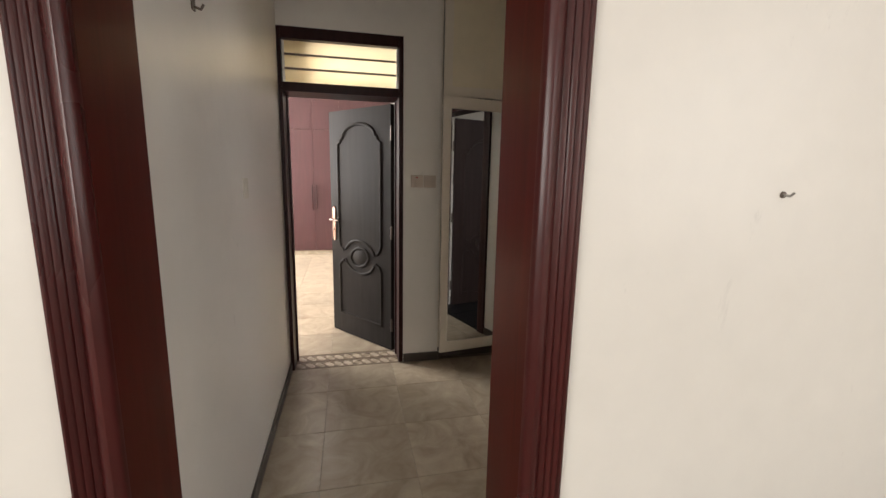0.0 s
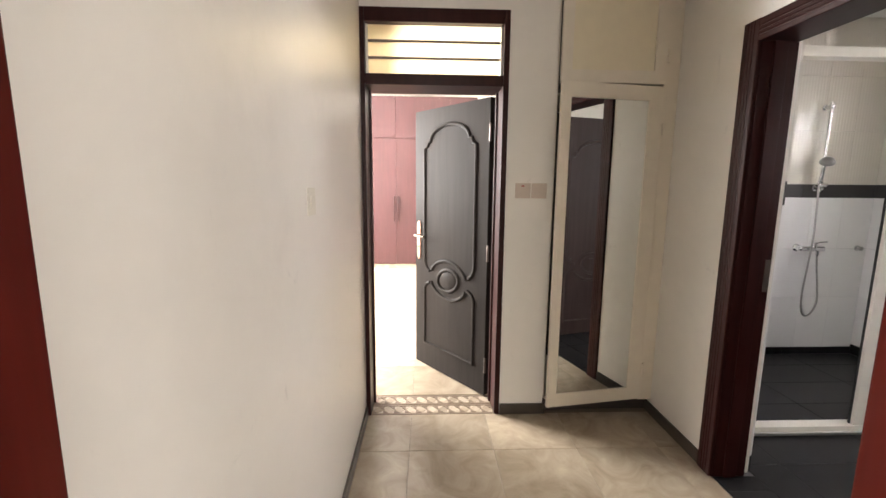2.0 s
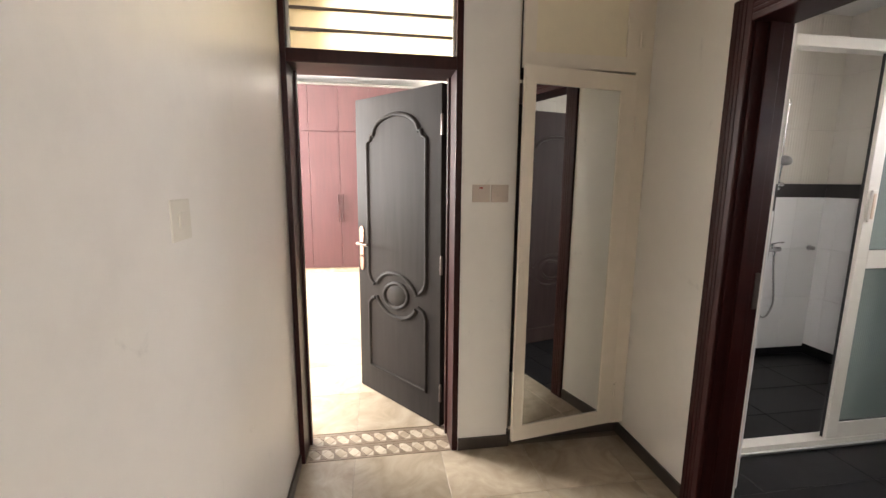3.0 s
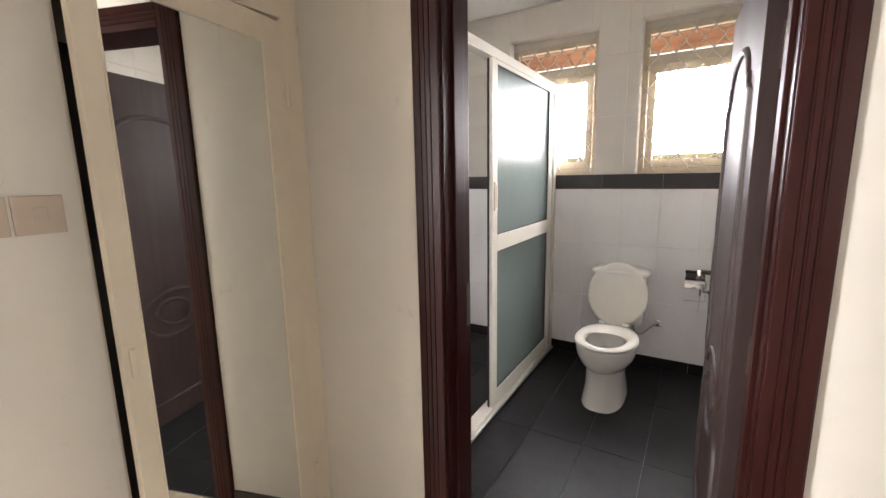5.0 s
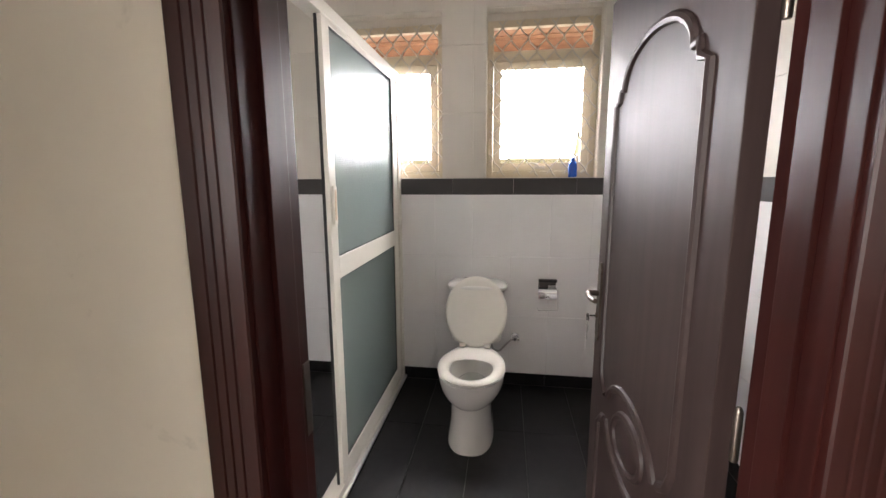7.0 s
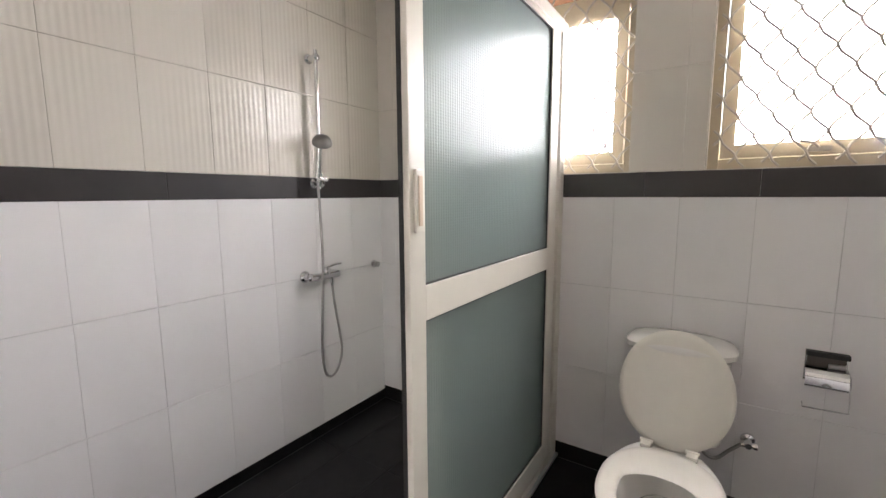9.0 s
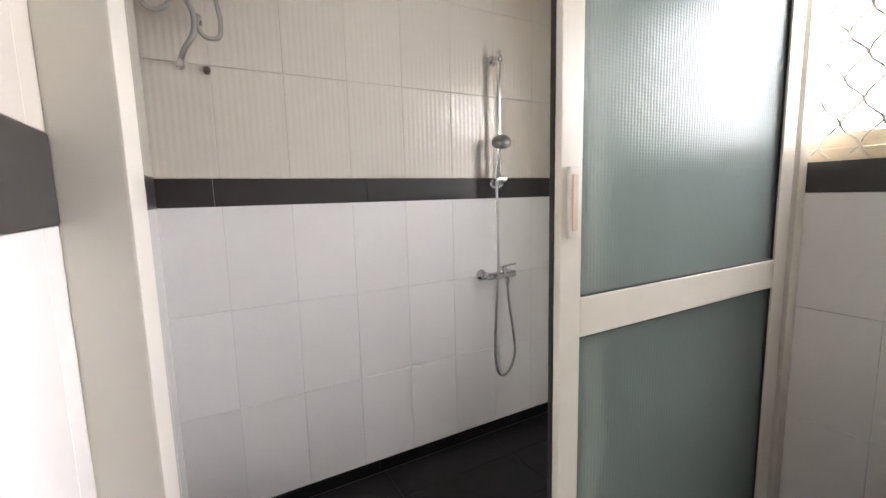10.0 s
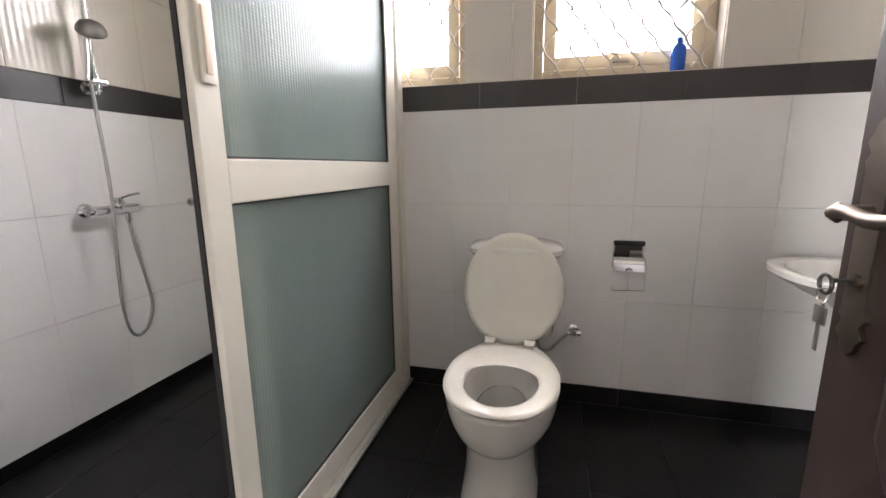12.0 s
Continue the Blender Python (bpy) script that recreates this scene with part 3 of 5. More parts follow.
# bathroom doorway, dark brown
door_2 = tagged(new("door_2"), "dark brown wooden lining and fluted trim of the bathroom doorway", "doorway", kind="structure")
part("lining", boxes((XR - 0.001, BD_S - 0.03, 0, 1.640, BD_S, BD_H), bevel=0.002), DARK_WOOD, door_2)
part("lining", boxes((XR - 0.001, BD_N, 0, 1.640, BD_N + 0.03, BD_H), bevel=0.002), DARK_WOOD, door_2)
part("lining", boxes((XR - 0.001, BD_S - 0.03, BD_H, 1.640, BD_N + 0.03, BD_H + 0.03), bevel=0.002), DARK_WOOD, door_2)
part("stop", boxes((1.530, BD_S, 0, 1.590, BD_S + 0.010, BD_H), bevel=0.002), DARK_WOOD, door_2)
part("stop", boxes((1.530, BD_N - 0.010, 0, 1.590, BD_N, BD_H), bevel=0.002), DARK_WOOD, door_2)
architrave("trim", door_2, DARK_WOOD, (XR, BD_S - 0.004, 0), (0, 1, 0), (-1, 0, 0), BD_N - BD_S + 0.008, BD_H, 0.092, None, GROOVE_PROFILE)
part("strike_plate", boxes((1.612, BD_N - 0.003, 0.93, 1.636, BD_N + 0.001, 1.08), bevel=0.001), BRONZE, door_2, "worn metal strike plate")

# bedroom door frame with a louvred transom
door_3 = tagged(new("door_3"), "dark brown door frame with a glass louvre transom", "door frame", kind="structure")
FL, FR = D1_L + 0.026, D1_R - 0.032
part("frame_upright", boxes((D1_L + 0.001, YF - 0.006, 0, FL, YB + 0.004, D1_T), bevel=0.003), DARK_WOOD, door_3)
part("frame_upright", boxes((FR, YF - 0.006, 0, D1_R - 0.001, YB + 0.004, D1_T), bevel=0.003), DARK_WOOD, door_3)
part("frame_head", boxes((FL, YF - 0.006, 2.262, FR, YB + 0.004, D1_T), bevel=0.003), DARK_WOOD, door_3)
part("transom_bar", boxes((FL, YF - 0.008, 1.940, FR, YB + 0.004, 1.998), bevel=0.004), DARK_WOOD, door_3)
part("stop", boxes((FR - 0.012, 3.44, 0, FR, 3.475, 1.94), bevel=0.002), DARK_WOOD, door_3)
part("stop", boxes((FL, 3.44, 0, FL + 0.012, 3.475, 1.94), bevel=0.002), DARK_WOOD, door_3)
part("louvre_channel", boxes((FL, YF + 0.03, 1.998, FL + 0.014, YF + 0.075, 2.262), bevel=0.002), ALU_BARE, door_3)
part("louvre_channel", boxes((FR - 0.014, YF + 0.03, 1.998, FR, YF + 0.075, 2.262), bevel=0.002), ALU_BARE, door_3)
for i in range(3):
    z = 1.999 + i * 0.088
    blade = bmesh.new()
    extrude(blade, [Vector((FL + 0.010, YF + 0.068, z)), Vector((FL + 0.010, YF + 0.074, z)), Vector((FL + 0.010, YF + 0.046, z + 0.094)),
                    Vector((FL + 0.010, YF + 0.040, z + 0.094))], (FR - FL - 0.02, 0, 0))
    part("louvre", blade, LOUVRE, door_3, "cream obscure glass louvre").visible_shadow = False
    if i:
        part("louvre_clip", boxes((FL + 0.006, YF + 0.036, z - 0.003, FR - 0.006, YF + 0.045, z + 0.010), bevel=0.001), BRONZE, door_3)


# ---- panelled doors ----
def lever_handle(parent, y, sign, mat, plate_mat, x, z, toward):
    """A long backplate with a lever; sign: which way it stands off the leaf; toward: the lever's way along x."""
    bm = bmesh.new()
    out = []
    edge = [(0.019, 0.0), (0.019, 0.085), (0.022, 0.096), (0.015, 0.106), (0.023, 0.120), (0.014, 0.130), (0.012, 0.138), (0.004, 0.146)]
    half = [(a, -b) for a, b in reversed(edge[1:])] + edge
    for a, b in half + [(-a, b) for a, b in reversed(half)]:
        out.append(Vector((x + a, y, z + b - 0.005)))
    extrude(bm, out, (0, sign * 0.007, 0))
    plate = part("backplate", bm, plate_mat, parent, "long cast metal backplate", smooth=True)
    bm = bmesh.new()
    lathe(bm, [(0.010, y), (0.010, y + sign * 0.035), (0.013, y + sign * 0.040), (0.006, y + sign * 0.050)], (x, 0, z + 0.03), 14, "y")
    tube(bm, smooth_path([(x, y + sign * 0.045, z + 0.03), (x + toward * 0.03, y + sign * 0.050, z + 0.034), (x + toward * 0.07, y + sign * 0.050, z + 0.028),
                          (x + toward * 0.115, y + sign * 0.046, z + 0.032)], 5), 0.0085, 10)
    part("lever", bm, mat, parent, "curved metal lever", smooth=True)
    bm = bmesh.new()
    lathe(bm, [(0.009, y + sign * 0.006), (0.009, y + sign * 0.013), (0.004, y + sign * 0.014)], (x, 0, z - 0.055), 12, "y")
    part("key_cylinder", bm, mat, parent, "round lock cylinder", smooth=True)
    return plate


def panel_moulding(w, h, y, sign, drop=0.0):
    """Outlines of the pressed relief on one face: arched upper panel, medallion, lower panel."""
    l, r = 0.150 * w, 0.850 * w
    cx, cz = w / 2, 0.725
    top = arc(cx, h - 0.225, 0.265 * w, 0.105, 0, 180, 16)
    up = [(l + 0.075 * w, 0.775), (l + 0.03 * w, 0.80), (l, 0.85), (l, h - 0.27), (l + 0.045 * w, h - 0.255), (l + 0.055 * w, h - 0.225)]
    up += [(2 * cx - a, b) for a, b in top]
    up += [(r - 0.055 * w, h - 0.225), (r - 0.045 * w, h - 0.255), (r, h - 0.27), (r, 0.83), (r - 0.03 * w, 0.785), (r - 0.075 * w, 0.765)]
    low = [(l + 0.085 * w, 0.69), (l + 0.03 * w, 0.675), (l, 0.635), (l, 0.19), (r, 0.19), (r, 0.63), (r - 0.04 * w, 0.665), (r - 0.08 * w, 0.675)]
    swirl = [(cx + 0.255 * w * math.cos(radians(a)), cz + (0.148 - 0.0001 * a) * math.sin(radians(a))) for a in range(20, 176, 12)]
    swirl_low = [(2 * cx - a, 2 * cz - b) for a, b in swirl]
    tilt = radians(-14)
    ring = [(cx + 0.15 * w * math.cos(t) * math.cos(tilt) - 0.078 * math.sin(t) * math.sin(tilt), cz + 0.15 * w * math.cos(t) * math.sin(tilt) + 0.078 * math.sin(t) * math.cos(tilt))
            for t in (i * math.tau / 24 for i in range(24))]
    paths = [(up, False), (low, False), (ring, True), (swirl, False), (swirl_low, False)]
    return [([Vector((a, y, b - drop * (0.6 + 0.4 * b / h))) for a, b in p], c) for p, c in paths], sign


def panel_door(name, m, w, h, label, mat, handle_mats, key=False, lever_way=-1, drop=0.0):
    """A pressed panel door leaf. Local x runs from the hinge to the lock edge, y is its thickness (0 to 0.04)."""
    leaf = thing(name, m, label, "door")
    part("leaf", boxes((0, 0, 0.008, w, 0.04, h), bevel=0.003), mat, leaf)
    for y, sign in ((0.0, -1), (0.04, 1)):
        paths, s = panel_moulding(w, h, y, sign, drop)
        mz = 0.725 - drop * (0.6 + 0.29 / h)
        bm = bmesh.new()
        for p, closed in paths:
            tube(bm, p, 0.01, 8, closed, flat=(0.0135, 0.0115), up=(0, 1, 0))
        part("moulding", bm, mat, leaf, "pressed relief moulding with an arch and oval", smooth=True)
        bm = bmesh.new()
        ring = [(w / 2 + 0.115 * w * math.cos(t * math.tau / 24), mz + 0.07 * math.sin(t * math.tau / 24)) for t in range(24)]
        loft(bm, [[Vector((a, y, b)) for a, b in ring], [Vector((w / 2 + (a - w / 2) * 0.8, y + sign * 0.007, mz + (b - mz) * 0.8)) for a, b in ring]])
        part("medallion", bm, mat, leaf, smooth=True)
        lever_handle(leaf, y, sign, handle_mats[0], handle_mats[1], w - 0.045, 0.990, lever_way)
    for z in (0.22, 0.97, 1.72):
        bm = bmesh.new()
        lathe(bm, [(0.007, z - 0.05), (0.008, z - 0.045), (0.008, z + 0.045), (0.007, z + 0.05), (0.004, z + 0.056)], (-0.006, HINGE_Y[name], 0), 10)
        part("hinge", bm, BRONZE, leaf, smooth=True)
    part("lock_plate", boxes((w - 0.0005, 0.010, 0.86, w + 0.0015, 0.030, 1.07), bevel=0.0005), BRONZE, leaf, "metal mortice lock plate")
    if key:
        bm = bmesh.new()
        y = 0.04
        tube(bm, [(w - 0.045, y + 0.013, 0.935), (w - 0.045, y + 0.034, 0.935)], 0.003, 8)
        tube(bm, [(w - 0.045 + 0.012 * math.cos(t * math.tau / 16), y + 0.040, 0.930 + 0.012 * math.sin(t * math.tau / 16)) for t in range(16)], 0.0025, 6, True, up=(0, 1, 0))
        part("key", bm, RED_PLASTIC, leaf, "dark key in the lock", smooth=True)
        bm = bmesh.new()
        tube(bm, [(w - 0.045 + 0.010 * math.cos(t * math.tau / 14), y + 0.040 + 0.004 * math.sin(t), 0.912 + 0.012 * math.sin(t * math.tau / 14)) for t in range(14)], 0.0012, 6, True, up=(0, 1, 0))
        box(bm, w - 0.056, y + 0.039, 0.877, w - 0.034, y + 0.042, 0.901, 0.0012)
        box(bm, w - 0.049, y + 0.040, 0.841, w - 0.042, y + 0.042, 0.879, 0.0008)
        part("spare_key", bm, STEEL, leaf, "steel spare key hanging from a ring", smooth=True)
    return leaf


HINGE_Y = {"bedroom_door": 0.042, "bathroom_door": -0.002}
ang = 127.5
bed_m = pose(FR - 0.003, YB + 0.004, 0, 0, 0, ang) @ pose(0, 0, 0)
panel_door("bedroom_door", bed_m, 0.765, 1.93, "grey-brown pressed panel door standing half open", LEAF_WOOD, (BRONZE, COPPER))
panel_door("bathroom_door", pose(1.670, 1.893, 0, 0, 0, 2.3), 0.82, 2.00, "dark brown pressed panel door standing wide open", BATH_LEAF, (BRONZE, BRONZE), key=True, drop=0.085)


# ---- wardrobe recess in the corridor ----
cup = thing("wardrobe_cupboard", pose(0, 0, 0), "cream built-in cupboard with a mirrored door slightly ajar", "cupboard")
CF = 3.275                     # face of the carcass
part("plinth", boxes((0.802, 3.330, 0, XR - 0.002, 3.35, 0.066), bevel=0.002), SKIRT, cup, "dark tile plinth")
part("side", boxes((0.8015, CF + 0.03, 0.090, 0.812, 3.94, HALL_C), bevel=0.002), CUPBOARD, cup)
part("post", boxes((1.394, CF, 0.090, XR - 0.001, 3.94, HALL_C), bevel=0.003), CUPBOARD, cup)
part("shelf", boxes((0.813, CF + 0.10, 1.915, 1.393, 3.93, 1.932), bevel=0.001), CUPBOARD, cup)
part("bottom", boxes((0.813, CF + 0.02, 0.090, 1.393, 3.93, 0.108), bevel=0.001), CUPBOARD, cup)
# back sheet coloured dark to stand for the shade inside the cupboard
part("back", boxes((0.813, 3.931, 0.11, 1.393, 3.94, HALL_C)), SHADE_DARK, cup)
upper = part("upper_door", boxes((0.808, CF - 0.022, 1.962, 0.868, CF - 0.002, 2.84), (1.326, CF - 0.022, 1.962, 1.390, CF - 0.002, 2.84),
                                 (0.868, CF - 0.022, 1.962, 1.326, CF - 0.002, 2.030), (0.868, CF - 0.022, 2.77, 1.326, CF - 0.002, 2.84)), CUPBOARD, cup)
part("panel", boxes((0.868, CF - 0.013, 2.030, 1.326, CF - 0.004, 2.77)), CUP_PANEL, upper, "pale yellow recessed panel")
lower = tagged(new("mirror_door"), "cream framed door with a tall mirror")
lower.parent = cup
lower.matrix_local = pose(1.390, CF - 0.001, 0, 0, 0, 9.0)
DW = 0.612
ML, MR, MB, MT = -DW + 0.052, -0.088, 0.185, 1.872
part("door_frame", boxes((-DW, -0.02, 0.108, ML, 0, 1.948), (MR, -0.02, 0.108, 0, 0, 1.948), (ML, -0.02, 0.108, MR, 0, MB), (ML, -0.02, MT, MR, 0, 1.948)), CUPBOARD, lower)
part("mirror_glass", boxes((ML, -0.016, MB, MR, -0.006, MT)), MIRROR, lower, "tall plain mirror")
part("beading", boxes((ML - 0.002, -0.0225, MB - 0.002, ML + 0.003, -0.015, MT + 0.002), (MR - 0.003, -0.0225, MB - 0.002, MR + 0.002, -0.015, MT + 0.002),
                      (ML + 0.003, -0.0225, MB - 0.003, MR - 0.003, -0.015, MB + 0.002), (ML + 0.003, -0.0225, MT - 0.002, MR - 0.003, -0.015, MT + 0.003)), CUPBOARD, lower)
part("catch", boxes((-DW + 0.012, -0.026, 0.98, -DW + 0.026, -0.019, 1.05), bevel=0.002), CUPBOARD, lower, "small painted catch")
for z in (0.30, 1.72, 2.11):
    bm = bmesh.new()
    lathe(bm, [(0.006, z - 0.035), (0.006, z + 0.035)], (1.396, CF - 0.024, 0), 10)
    box(bm, 1.397, CF - 0.003, z - 0.033, 1.425, CF - 0.0003, z + 0.033, 0.0006)
    part("hinge", bm, CUPBOARD, cup, "painted butt hinge", smooth=True)

# ---- switches ----
def switch_plate(m, plates, mark, label):
    t = thing("light_switch", m, label, "switch")
    for i in range(plates):
        x = i * 0.094
        part("plate", boxes((x, -0.009, 0, x + 0.088, 0, 0.086), bevel=0.003), PINKISH if mark else PLASTIC, t)
        part("rocker", boxes((x + 0.030, -0.013, 0.026, x + 0.058, -0.008, 0.060), bevel=0.002), PINKISH if mark else PLASTIC, t)
    if mark:
        part("indicator", boxes((0.034, -0.0142, 0.066, 0.050, -0.0088, 0.073), bevel=0.0005), RED_DOT, t, "small red indicator")
    return t


switch_plate(pose(0.584, YF, 1.330), 2, True, "pair of aged pinkish switch plates on the pillar")
switch_plate(pose(XL - 0.006, 2.17, 1.305, 0, 0, 90), 1, False, "cream light switch on the corridor wall")
nail = thing("wall_nail", pose(1.10, Y0, 1.39), "bent metal hook in the cream wall", "nail")
part("shank", tube(bmesh.new(), [(0, 0.004, 0), (0, -0.018, -0.002), (0.003, -0.024, 0.006)], 0.003, 8), STEEL, nail, smooth=True)
part("plug", lathe(bmesh.new(), [(0.007, -0.004), (0.008, -0.001), (0.008, 0.002)], (0, 0, 0), 10, "y"), BRONZE, nail, smooth=True)

hook = thing("wall_hook", pose(XL, 1.70, 1.885), "small dark metal hook high on the corridor wall", "hook")
part("plate", boxes((0, -0.014, -0.012, 0.004, 0.014, 0.022), bevel=0.001), BRONZE, hook)
part("prong", tube(bmesh.new(), [(0.003, 0, -0.002), (0.022, 0, -0.008), (0.030, 0, 0.006)], 0.004, 8), BRONZE, hook, smooth=True)

# ---- bedroom wardrobe ----
robe = thing("bedroom_wardrobe", pose(-2.6, 7.86, 0), "wide dark red fitted wardrobe with paired doors", "wardrobe")
RN, RW = 8, 0.4375
part("body", boxes((0, 0.022, 0.075, RN * RW, 0.63, 2.79), bevel=0.002), ROBE_RED, robe)
part("plinth", boxes((0, 0.03, 0, RN * RW, 0.63, 0.075), bevel=0.002), HALL_TILE, robe, "beige tiled plinth")
for i in range(RN):
    x = i * RW
    d = part("lower_door", boxes((x + 0.002, 0, 0.08, x + RW - 0.002, 0.02, 2.125), bevel=0.002), ROBE_RED, robe)
    part("upper_door", boxes((x + 0.002, 0, 2.14, x + RW - 0.002, 0.02, 2.785), bevel=0.002), ROBE_RED, robe)
    hx = x + (RW - 0.035 if i % 2 == 0 else 0.035)
    bm = bmesh.new()
    tube(bm, [(hx, 0, 0.80), (hx, -0.03, 0.80), (hx, -0.03, 1.20), (hx, 0, 1.20)], 0.009, 8)
    part("handle", bm, DARK_WOOD, d, "long dark bar handle", smooth=True)
    if i % 2 == 0:
        bm = bmesh.new()
        lathe(bm, [(0.008, 0), (0.008, -0.012), (0.014, -0.02), (0.012, -0.028)], (hx, 0, 2.18), 12, "y")
        part("knob", bm, DARK_WOOD, robe, smooth=True)


# ---- shower partition ----
PY = 3.01
TOP = 2.10
scr = thing("shower_screen", pose(0, 0, 0), "cream aluminium shower screen with sliding frosted glass doors", "shower screen")
part("wall_post", boxes((XW + 0.013, PY - 0.02, 0, XW + 0.086, PY + 0.150, TOP), bevel=0.004), ALU, scr)
part("wall_post", boxes((XE - 0.075, PY + 0.0, 0.0, XE - 0.013, PY + 0.065, TOP), bevel=0.004), ALU, scr)
part("top_track", boxes((XW + 0.086, PY - 0.004, TOP - 0.05, XE - 0.075, PY + 0.065, TOP), bevel=0.004), ALU, scr)
part("sill", boxes((XW + 0.086, PY + 0.0, 0, XE - 0.075, PY + 0.07, 0.055), bevel=0.003), ALU, scr)
part("drip_lip", boxes((XW + 0.086, PY - 0.016, 0.012, XE - 0.015, PY - 0.001, 0.026), bevel=0.004), ALU_BARE, scr, "bright aluminium drip lip")


def sliding_leaf(x0, x1, y, label, front, s=0.066):
    """Frame of four rails with a mid rail, two frosted panes, one thickness 0.028."""
    leaf = tagged(new("sliding_door"), label)
    leaf.parent = scr
    a, b = y, y + 0.028
    part("stile", boxes((x0, a, 0.058, x0 + s, b, TOP - 0.03), bevel=0.004), ALU, leaf)
    part("stile", boxes((x1 - s - 0.02, a, 0.058, x1, b, TOP - 0.03), bevel=0.004), ALU, leaf)
    for z0, z1 in ((0.058, 0.150), (1.006, 1.102), (2.030, TOP - 0.03)):
        part("rail", boxes((x0 + s, a, z0, x1 - s - 0.02, b, z1), bevel=0.004), ALU, leaf)
    for z0, z1 in ((0.150, 1.006), (1.102, 2.030)):
        p = part("pane", boxes((x0 + s, a + 0.011, z0, x1 - s - 0.02, a + 0.017, z1)), FROST, leaf, "frosted greenish patterned glass")
        p.visible_shadow = False
        for u0, u1, v0, v1 in ((x0 + s, x0 + s + 0.005, z0, z1), (x1 - s - 0.025, x1 - s - 0.02, z0, z1), (x0 + s + 0.005, x1 - s - 0.025, z0, z0 + 0.005),
                               (x0 + s + 0.005, x1 - s - 0.025, z1 - 0.005, z1)):
            part("gasket", boxes((u0, a + 0.006, v0, u1, a + 0.022, v1)), RUBBER, leaf)
    part("edge_seal", boxes((x0 - 0.004, b - 0.009, 0.058, x0, b + 0.003, TOP - 0.03)), RUBBER, leaf, "black rubber edge seal")
    if front:
        h = part("pull_handle", boxes((x0 + 0.016, a - 0.010, 1.245, x0 + 0.050, a, 1.405), bevel=0.006), ALU, leaf, "cream pull handle with a beige grip")
        part("grip", boxes((x0 + 0.024, a - 0.013, 1.262, x0 + 0.040, a - 0.006, 1.388), bevel=0.003), HANDLE_BEIGE, h, "worn beige plastic grip")
    return leaf


sliding_leaf(2.528, 3.610, PY + 0.002, "front sliding door with two frosted panes", True)
sliding_leaf(2.655, 3.640, PY + 0.034, "rear sliding door behind the front one", False, 0.045)


# ---- windows ----
def wave_rod(y0, y1, z0, z1, x, up):
    """Burglar-bar rods: straight at the crossings, steeper half way between them; up: rising or falling diagonals."""
    dy, dz = 0.054, 0.0735
    for k in range(-16, 16):
        pts = []
        for i in range(0, 18):
            for a, b in ((0.0, 0.0), (0.020, 0.020), (0.034, 0.0535)):
                y = y0 + 0.03 + k * 2 * dy + i * dy + a
                z = i * dz + b
                pts.append((y, z0 + z if up else z1 - z))
        keep = [p for p in pts if y0 <= p[0] <= y1 and z0 <= p[1] <= z1]
        if len(keep) > 2:
            yield [(x, a, b) for a, b in keep]


